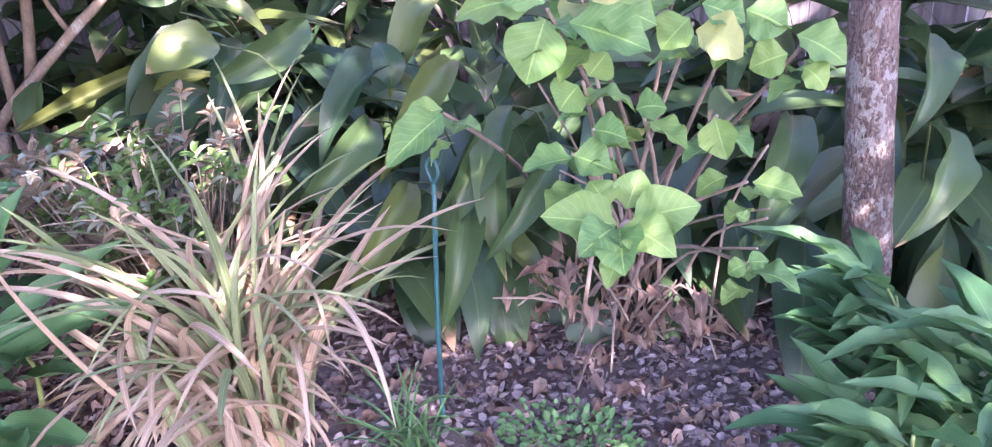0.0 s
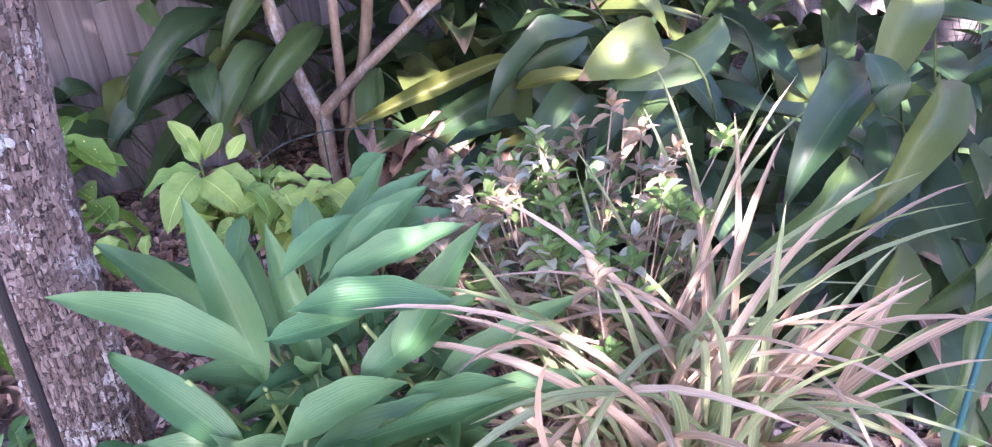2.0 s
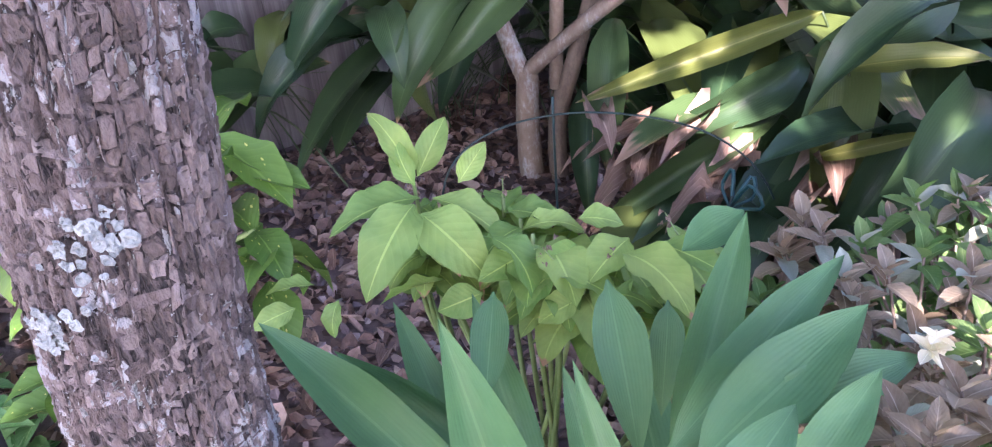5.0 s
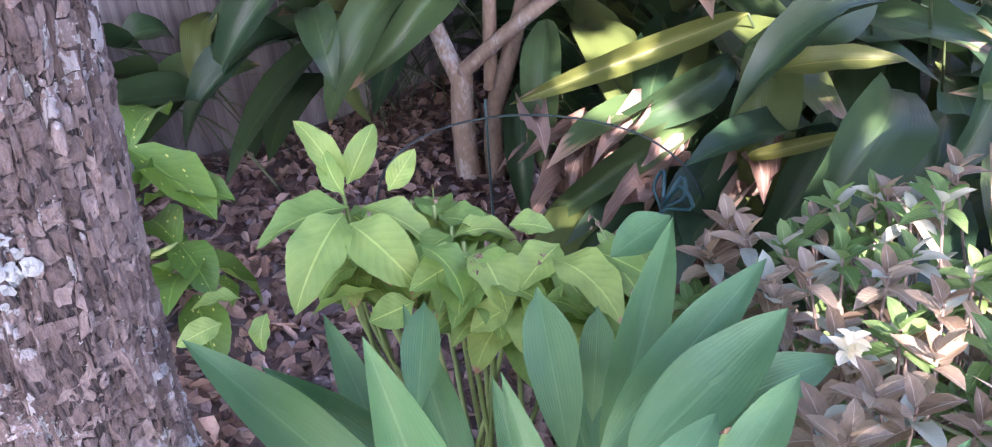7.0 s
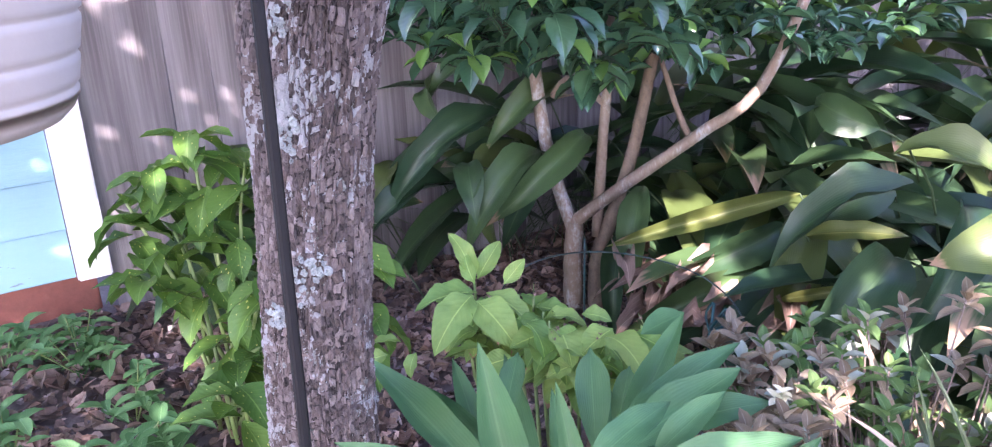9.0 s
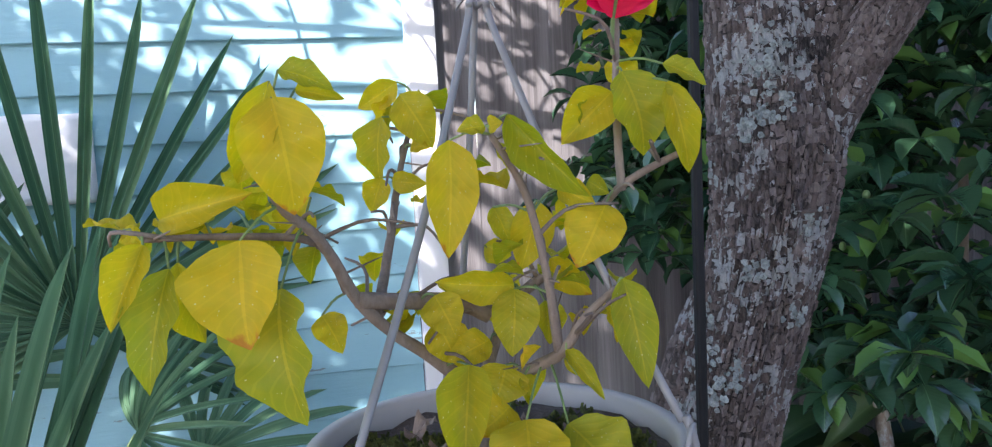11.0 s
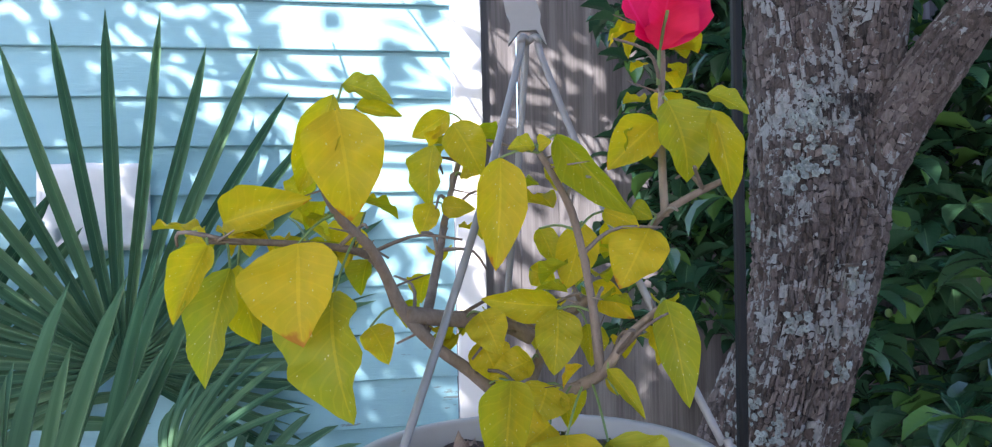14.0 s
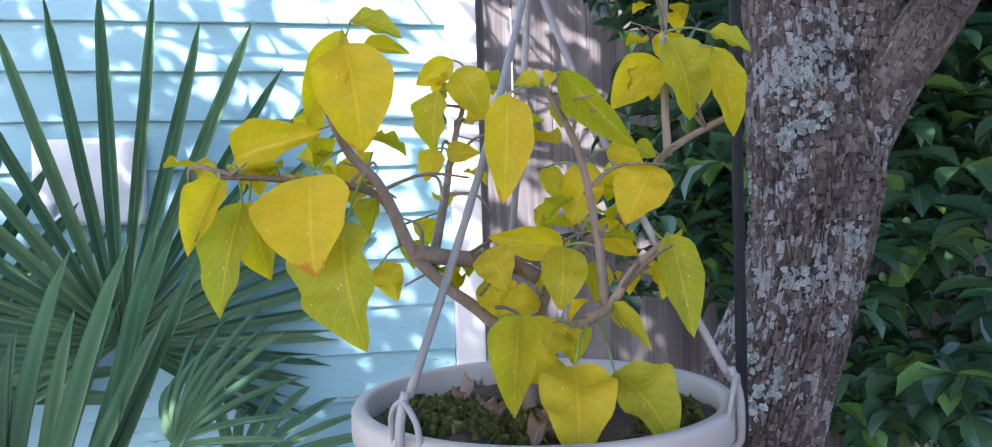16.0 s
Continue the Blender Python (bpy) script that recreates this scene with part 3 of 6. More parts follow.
def build_tree():
    tree = thing("tree", -2.54, 0.43, 0.1, "forked garden tree with scaly grey-brown bark and pale lichen", "tree")
    b = tree.location
    line = smooth_line([(-2.536, 0.436, -0.05), (-2.536, 0.466, 0.50), (-2.528, 0.481, 0.95), (-2.530, 0.533, 1.35), (-2.495, 0.616, 1.75), (-2.525, 0.648, 2.06)], 260)
    seg = 150
    verts, faces = [], []

    def radius(z):
        return float(np.interp(z, (0.5, 0.9, 1.3, 1.7, 1.9, 2.06), (0.090, 0.086, 0.084, 0.089, 0.104, 0.094))) + 0.06 * max(0, 0.5 - z) ** 1.5 / 0.3

    heights = [p.z for p in line]

    def axis(z):
        return Vector((float(np.interp(z, heights, [p.x for p in line])), float(np.interp(z, heights, [p.y for p in line])), z))

    def skin(p, q, r):
        rid = abs(noise.noise((q.x * 5.5, q.y * 5.5, p.z * 2.2)))
        rid2 = noise.noise((q.x * 13, q.y * 13, p.z * 9))
        lump = noise.noise((q.x * 1.3, q.y * 1.3, p.z * 1.8))
        rid3 = abs(noise.noise((q.x * 17, q.y * 17, p.z * 6.5)))
        rid4 = abs(noise.noise((q.x * 26, q.y * 26, p.z * 11)))
        return r * (1 + 0.03 * lump + 0.10 * (0.25 - rid) + 0.035 * rid2 + 0.085 * (0.25 - rid3) + 0.06 * (0.25 - rid4))

    for p in line:
        for j in range(seg):
            a = 2 * math.pi * j / seg
            q = Vector((math.cos(a), math.sin(a), 0))
            r = radius(p.z)
            butt = max(0.0, math.cos(a - 3.9)) ** 4 * 0.05 * math.exp(-((p.z - 1.45) / 0.22) ** 2)
            verts.append(p + q * (skin(p, q, r) + butt) - b)
    for i in range(len(line) - 1):
        for j in range(seg):
            k = (j + 1) % seg
            faces.append((i * seg + j, i * seg + k, (i + 1) * seg + k, (i + 1) * seg + j))
    trunk = child("trunk", mesh_of("trunk", verts, faces, M_bark), tree)
    limbs = (([(-2.525, 0.63, 1.92), (-2.537, 0.615, 2.20), (-2.545, 0.60, 2.45), (-2.52, 0.56, 2.8), (-2.3, 0.35, 3.5), (-2.0, 0.0, 4.2)], 0.098, 0.03),
             ([(-2.515, 0.67, 1.90), (-2.50, 0.735, 2.25), (-2.485, 0.775, 2.5), (-2.46, 0.82, 2.8), (-2.5, 1.1, 3.5), (-2.7, 1.3, 4.2)], 0.082, 0.025),
             ([(-2.50, 0.66, 1.84), (-2.462, 0.725, 1.99), (-2.414, 0.775, 2.09), (-2.355, 0.84, 2.21), (-2.27, 0.94, 2.38), (-2.0, 1.25, 2.95), (-1.6, 1.5, 3.6)], 0.062, 0.02))
    for pts, r0, r1 in limbs:
        ln = [p - b for p in smooth_line(pts, 60)]
        rad = [r0 + (r1 - r0) * (i / 59) ** 0.8 for i in range(60)]
        v, f = tube_arrays(ln, rad, 40, 0.06)
        limb = child("limb", mesh_of("limb", v, f, M_bark), tree)
        limb_bark(limb, ln, rad, 0.06, 1.1)
    # bark plates: upright strips, broken across at uneven heights
    rng = random.Random(5)
    pv, pf = [], []
    strips = 68

    def on_bark(a, z, out):
        c = axis(z)
        q = Vector((math.cos(a), math.sin(a), 0))
        butt = max(0.0, math.cos(a - 3.9)) ** 4 * 0.05 * math.exp(-((z - 1.45) / 0.22) ** 2)
        return c + q * (skin(c, q, radius(z)) + butt + out) - b

    def seam(i, z):
        i %= strips
        return (i + 1.15 * noise.noise((i * 0.45, z * 6.5, 1.0)) + 0.8 * noise.noise((i * 1.9, z * 17, 7.0))) * 2 * math.pi / strips

    for i in range(strips):
        z = 0.02 + rng.uniform(0, 0.03)
        while z < 2.02:
            h = rng.choice((rng.uniform(0.008, 0.016), rng.uniform(0.012, 0.028)))
            o, slant, gap = rng.uniform(0.0006, 0.0038), rng.uniform(-0.006, 0.006), rng.uniform(0.02, 0.26)
            if rng.random() < 0.94:
                ring = []
                for u, w in ((0, 0.04), (0.5, 0.0), (1, 0.06), (1, 0.5), (1, 0.95), (0.5, 1.0), (0, 0.93), (0, 0.5)):
                    zz = z + (w * 0.90 + 0.05) * h + (u - 0.5) * slant + rng.uniform(-0.0024, 0.0024)
                    lo, hi = seam(i, zz), seam(i + 1, zz)
                    if hi < lo:
                        hi += 2 * math.pi
                    uu = gap * 0.5 + u * (1 - gap) + rng.uniform(-0.13, 0.13)
                    ring.append((lo + (hi - lo) * uu, zz))
                ca, cz = sum(q[0] for q in ring) / 8, sum(q[1] for q in ring) / 8
                k = len(pv)
                for out, shrink in ((-0.004, 1.04), (o * 0.45, 1.0), (o, 0.70)):
                    pv.extend(on_bark(ca + (a - ca) * shrink, cz + (zz - cz) * shrink, out + (rng.uniform(-0.0005, 0.0005) if shrink < 1 else 0)) for a, zz in ring)
                pf.extend((k + r * 8 + j, k + r * 8 + (j + 1) % 8, k + r * 8 + 8 + (j + 1) % 8, k + r * 8 + 8 + j) for r in (0, 1) for j in range(8))
                pf.append(tuple(range(k + 16, k + 24)))
            z += h
    sc = child("bark", mesh_of("bark", pv, pf, M_plate, smooth=False), trunk)
    tagged(sc, "cracked brown and lilac-grey bark plates with pale crusts", kind="stuff")
    # lichen
    spots = [(1.56, -1.35, 0.045, 12), (1.52, -0.75, 0.03, 8), (0.97, -1.05, 0.028, 9), (1.25, -0.95, 0.02, 5), (1.05, -0.55, 0.03, 8), (1.42, -1.2, 0.03, 8), (1.50, -1.0, 0.02, 5), (1.47, -1.25, 0.035, 9), (1.70, -0.75, 0.018, 4), (1.78, 0.1, 0.018, 4), (1.62, 0.15, 0.02, 5), (2.02, -0.72, 0.05, 16), (1.96, -0.6, 0.035, 9), (1.93, -0.95, 0.02, 5), (1.85, -1.7, 0.02, 5), (1.62, -1.6, 0.02, 6)]
    for z, a0, spread, n in spots:
        lv, lf = [], []
        for i in range(3 * n):
            zz = z + rng.gauss(0, spread * 0.6)
            a = a0 + rng.gauss(0, spread * 5)
            p = axis(zz)
            q = Vector((math.cos(a), math.sin(a), 0))
            t = Vector((-q.y, q.x, 0))
            butt = max(0.0, math.cos(a - 3.9)) ** 4 * 0.05 * math.exp(-((zz - 1.45) / 0.22) ** 2)
            c = Vector((p.x, p.y, zz)) + q * (skin(Vector((p.x, p.y, zz)), q, radius(zz)) + butt + 0.003) - b
            r = rng.uniform(0.003, 0.0078)
            k = len(lv)
            lv.append(c)
            for ring, out in ((0.6, 0.0025), (1.0, 0.001)):
                for j in range(11):
                    an = 2 * math.pi * j / 11
                    rr = r * ring * rng.uniform(0.65, 1.2)
                    lv.append(c + t * rr * math.cos(an) + Vector((0, 0, rr * math.sin(an))) + q * (out + rng.uniform(0, 0.0018)))
            for j in range(11):
                j2 = (j + 1) % 11
                lf += [(k, k + 1 + j, k + 1 + j2), (k + 1 + j, k + 12 + j, k + 12 + j2, k + 1 + j2)]
        tagged(child("lichen", mesh_of("lichen", lv, lf, M_lichen, smooth=False), trunk, None, "pale grey leafy lichen"), kind="stuff")
    for root, ends in (((-2.30, 0.35, 3.45), ((-2.9, -0.5, 3.6), (-3.2, -1.0, 3.1), (-2.7, -1.3, 3.5))), ((-2.15, 0.15, 3.85), ((-2.6, -0.9, 3.9), (-2.9, -1.6, 3.6)))):
        for e in ends:
            e, r = Vector(e), Vector(root)
            rod("branch", [r, r.lerp(e, 0.5) + Vector((0, 0, 0.12)), e], 0.022, 0.008, M_bark, tree, 14, 8, 0.2)
            for k in range(5):
                p = r.lerp(e, rng.uniform(0.4, 1.0)) + Vector((0, 0, 0.04))
                q = p + Vector((rng.gauss(-0.15, 0.22), rng.gauss(-0.1, 0.25), rng.gauss(-0.1, 0.25)))
                rod("twig", [p, p.lerp(q, 0.5) + Vector((0, 0, 0.03)), q], 0.008, 0.003, M_bark, tree, 8, 5, 0.1)
    quad = leaf_mesh("crown_leaf_shape", L_crown, 0.5, 0.2, 0.45, 0.8, rows=2)
    bits = []
    for i in range(2600):
        c = Vector((-2.3 + rng.gauss(0, 0.75), 0.9 + rng.gauss(0, 0.75), 4.0 + rng.gauss(0, 0.4)))
        if c.y < 0.15:
            c.y = 0.3 - c.y
        if c.z < 3.25:
            c.z = 3.25 + rng.random() * 0.6
        s = rng.uniform(0.06, 0.11)
        bits.append((quad, orient(c - b, aim(rng.uniform(0, 6.3), rng.uniform(-0.9, 0.3)), (0, 0, 1), s, s * 0.55)))
    tagged(joined("crown", bits, L_crown, tree), kind="stuff")


build_tree()


def build_shade_tree():
    """An unseen tree added behind the camera, its crown shaped to break the sunlight over the bed."""
    x, y = 4.6, -4.4
    t = thing("shade_tree", x, y, ground_z(x, y), "unseen leafy tree added to shade and dapple the garden", "tree")
    b = t.location
    rod("trunk", [(x, y, -0.15), (x - 0.05, y + 0.1, 1.8), (x - 0.2, y + 0.3, 3.4)], 0.22, 0.14, M_bark, t, 14, 16, 0.15)
    rng = random.Random(21)
    start = Vector((x - 0.2, y + 0.3, 3.3))
    for tx, ty, tz in ((0.2, -2.6, 5.0), (1.2, -4.2, 5.2), (2.2, -1.0, 5.1), (5.2, -1.2, 5.4), (3.0, -2.4, 5.4), (0.4, -0.6, 5.1), (6.0, -3.0, 5.3)):
        end = Vector((tx, ty, tz))
        rod("limb", [start, start.lerp(end, 0.5) + Vector((0, 0.2, 0.3 + rng.uniform(-0.1, 0.3))), end], 0.10, 0.018, M_bark, t, 14, 9, 0.15)
        for k in range(5):
            p = start.lerp(end, rng.uniform(0.5, 1.0)) + Vector((0, 0, 0.2))
            rod("branch", [p, p + Vector((rng.gauss(0, 0.3), rng.gauss(0, 0.3), rng.uniform(-0.1, 0.4))), p + Vector((rng.gauss(0, 0.6), rng.gauss(0, 0.6), rng.uniform(-0.2, 0.6)))], 0.016, 0.005, M_bark, t, 7, 5)
    quad = leaf_mesh("shade_leaf_shape", L_crown, 0.4, 0.15, 0.45, 0.8, rows=2)
    bits = []
    while len(bits) < 36000:
        c = Vector((rng.uniform(-2.0, 6.6), rng.uniform(-5.0, 1.3), 5.2 + rng.gauss(0, 0.3)))
        u, v = c.x - SUN.x / SUN.z * (c.z - 5.2), c.y - SUN.y / SUN.z * (c.z - 5.2)
        thin = 1.0
        # leaves thinned where the sun should reach the upper wall and corner
        if c.x < -0.45 and c.y < -1.5:
            thin = 0.90 if c.y < -2.95 else 0.03
        elif c.x < 0.1 and c.y < -2.8:
            thin = 0.88
        g = 0.7 * noise.noise((c.x * 1.5, c.y * 1.5, 4.0)) + noise.noise((c.x * 5.2, c.y * 5.2, 8.0))
        # no gaps along the rays to the trunk and the pot
        if abs(0.634 * (c.x - 1.45) + 0.773 * (c.y + 2.65)) < 0.5 and 0.35 < c.x < 2.05:
            g, thin = 0.0, 1.0
        if (u > 0.4 and v > -2.5) or (u > 2.5 and v > -2.95):
            # small holes set in the crown to drop sun flecks on the bed
            cell = (math.floor(u / 0.24), math.floor(v / 0.24))
            chink = random.Random(cell[0] * 131 + cell[1] * 7)
            hx, hy, hr = (cell[0] + chink.uniform(0.4, 0.6)) * 0.24, (cell[1] + chink.uniform(0.4, 0.6)) * 0.24, chink.uniform(0.085, 0.120)
            g = -1.0 if chink.random() < (0.55 if u < 3.4 else 0.2 if v > -2.1 else 0.0) and math.hypot(u - hx, v - hy) < hr else 0.0
        if rng.random() > thin or g < -0.42:
            continue
        s = rng.uniform(0.10, 0.17)
        way = aim(rng.uniform(0, 6.3), rng.uniform(-0.8, 0.4))
        bits.append((quad, orient(c - b - way * s * 0.5, way, (rng.gauss(0, 0.4), rng.gauss(0, 0.4), 1), s, s * 0.6)))
    # extra leaves added to keep direct sun off the trunk and pot
    for i in range(2200):
        u, w = rng.uniform(-1.15, 0.72), rng.uniform(-0.5, 0.5)
        c = Vector((1.45 + 0.773 * u + 0.634 * w, -2.65 - 0.634 * u + 0.773 * w, 5.2 + rng.gauss(0, 0.25)))
        s = rng.uniform(0.12, 0.19)
        bits.append((quad, orient(c - b, aim(rng.uniform(0, 6.3), rng.uniform(-0.6, 0.3)), (rng.gauss(0, 0.3), rng.gauss(0, 0.3), 1), s, s * 0.65)))
    tagged(joined("crown", bits, L_crown, t), kind="stuff")


build_shade_tree()


# ---- plants ----
def put_leaf(parent, me, pos, way, up, length, width, name="leaf", label=""):
    return child(name, me, parent, Matrix.Translation(-parent.matrix_basis.translation) @ orient(Vector(pos), way, up, length, width), label)


def leaf_between(t, me, foot, tip, width, up, name="leaf", label="", stretch=1.0):
    foot, tip = Vector(foot), Vector(tip)
    return put_leaf(t, me, foot, tip - foot, up, (tip - foot).length * stretch, width, name, label)


ASPI = [leaf_mesh("broad_leaf", L_aspi, droop=d, fold=f, peak=0.42, power=0.95, wave=w, rows=11, stalk=0.30, curl=c, seed=i, aspect=0.17)
        for i, (d, f, w, c) in enumerate(((2.2, 0.5, 0.03, 0.2), (2.7, 0.35, 0.06, -0.3), (3.1, 0.3, 0.05, 0.3), (1.5, 0.55, 0.03, 0.0), (2.5, 0.25, 0.08, 0.5), (3.5, 0.3, 0.04, -0.2)))]
BEND = (2.2, 2.7, 3.1, 1.5, 2.5, 3.5)
TALL = [leaf_mesh("tall_leaf", L_aspi, droop=d, fold=0.4, peak=0.42, power=0.95, wave=0.05, rows=14, stalk=0.54, curl=c, seed=10 + i, aspect=0.12)
        for i, (d, c) in enumerate(zip(BEND, (0.2, -0.2, 0.2, 0.0, 0.3, -0.2)))]
DEAD = [leaf_mesh("withered_leaf", L_dead, droop=d, fold=f, peak=0.42, power=0.9, wave=w, rows=11, stalk=0.25, curl=c, seed=40 + i, aspect=0.2)
        for i, (d, f, w, c) in enumerate(((2.6, 1.1, 0.35, 0.5), (3.0, 0.9, 0.4, -0.4), (2.0, 1.3, 0.3, 0.2)))]


def aspidistra(x, y, n, seed, reach=1.0, dead=0, face=None, kinds=(0, 1, 2, 3, 4, 5)):
    rng = random.Random(seed)
    z = ground_z(x, y)
    t = thing("cast_iron_plant", x, y, z, "clump of broad glossy dark green cast-iron plant leaves", "plant", "cast-iron plant bank")
    for k in range(n):
        az = rng.uniform(0, 6.283) if face is None or rng.random() < 0.3 else face + rng.gauss(0, 0.75)
        kind = rng.choice(kinds)
        el = rng.uniform(1.15, 1.60) - 0.30 * BEND[kind]
        ln = rng.uniform(0.66, 0.98) * reach
        p = (x + rng.gauss(0, 0.05), y + rng.gauss(0, 0.05), z - 0.02)
        way = aim(az, el)
        me, up, wide = (TALL if reach > 1.1 else ASPI)[kind], aim(az + rng.gauss(0, 0.4), el + 1.57), rng.uniform(0.118, 0.172)
        m = orient(Vector(p), way, up, ln, wide)
        spine = [m @ v.co for v in list(me.vertices)[2::5]]
        if any(-3.85 < q.x < -2.95 and q.y < 1.80 and q.z < 0.62 for q in spine) or any(abs(q.x + 3.45) < 0.3 and q.y < 2.0 and q.z < 0.9 for q in spine):
            continue  # the open mulch round the camellia's foot
        if any(q.x < -4.16 or q.y > 4.56 for q in spine):
            continue  # the fences
        put_leaf(t, me, p, way, up, ln, wide)
    for k in range(dead):
        az = rng.uniform(0, 6.283) if face is None else face + rng.gauss(0, 0.6)
        el = rng.uniform(0.3, 1.1)
        put_leaf(t, DEAD[rng.randrange(3)], (x + rng.gauss(0, 0.06), y + rng.gauss(0, 0.06), z), aim(az, el), aim(az, el + 1.57), rng.uniform(0.35, 0.55), rng.uniform(0.06, 0.10), "dry_leaf", "withered brown leaf")


def build_bank():
    rng = random.Random(77)
    south = -1.2
    front = [(-2.95, 2.08), (-2.75, 1.98), (-2.48, 1.92), (-2.2, 2.05), (-1.95, 2.0), (-1.72, 2.12), (-1.5, 2.28), (-1.25, 2.42), (-0.95, 2.55), (-0.70, 2.75), (0.02, 2.75), (0.28, 2.62), (0.55, 2.6)]
    for i, (x, y) in enumerate(front):
        aspidistra(x, y, 14, 100 + i, rng.uniform(0.76, 0.9), 2 if i in (0, 1, 4, 5, 6, 7) else 1, south)
    row = [(-3.22, 2.5), (-2.85, 2.35), (-2.5, 2.3), (-2.15, 2.42), (-1.8, 2.5), (-1.45, 2.7), (-1.1, 2.85), (-0.75, 3.05), (-0.35, 3.15), (0.1, 3.05), (0.55, 3.0)]
    for i, (x, y) in enumerate(row):
        aspidistra(x, y, 14, 200 + i, 1.25, 0, south)
    back = [(-3.6, 2.6), (-3.2, 2.75), (-2.8, 2.8), (-2.4, 2.85), (-2.0, 3.0), (-1.5, 3.2), (-1.0, 3.35), (-0.5, 3.4), (0.1, 3.4), (-3.5, 3.2), (-2.9, 3.35), (-2.3, 3.5), (-1.8, 3.7), (-1.3, 3.85), (-0.8, 3.95), (-0.2, 3.9), (0.4, 3.9), (-0.55, 2.95), (-0.15, 3.0), (0.35, 3.2), (-0.35, 3.6), (0.1, 3.7), (0.6, 3.7), (-3.6, 3.8), (-3.0, 3.95), (-2.4, 4.05), (0.8, 3.5)]
    for i, (x, y) in enumerate(back):
        aspidistra(x, y, 14, 300 + i, 1.6, 0, south)
    wing = [(-4.10, 1.05), (-4.11, 1.22), (-4.10, 1.38), (-4.09, 1.55), (-4.08, 1.72), (-4.05, 1.9), (-4.02, 2.05), (-3.95, 2.25), (-3.65, 2.3), (-4.05, 2.5), (-3.85, 2.45), (-4.05, 2.85), (-3.4, 2.45)]
    for i, (x, y) in enumerate(wing):
        aspidistra(x, y, 30 if i < 7 else 15, 400 + i, 1.12 if i < 7 else 1.45, 0, -0.4, (0, 3, 3, 4) if i < 7 else (0, 1, 3, 4))
    for i, y in enumerate((1.0, 1.18, 1.35, 1.55, 1.75, 1.95)):
        aspidistra(-4.09, y, 16, 430 + i, 1.38, 0, -0.5, (0, 1, 4))
    far = [(-4.06, 2.7), (-4.05, 3.1), (-4.06, 3.5), (-4.0, 3.9), (-3.7, 4.3), (-3.2, 4.35), (-2.6, 4.4), (-2.0, 4.35), (-1.4, 4.4), (-0.8, 4.35), (-0.2, 4.4), (0.5, 4.35), (1.1, 4.1)]
    for i, (x, y) in enumerate(far):
        aspidistra(x, y, 14, 450 + i, 2.05, 0, -0.6 if i < 4 else south, (0, 3, 4))



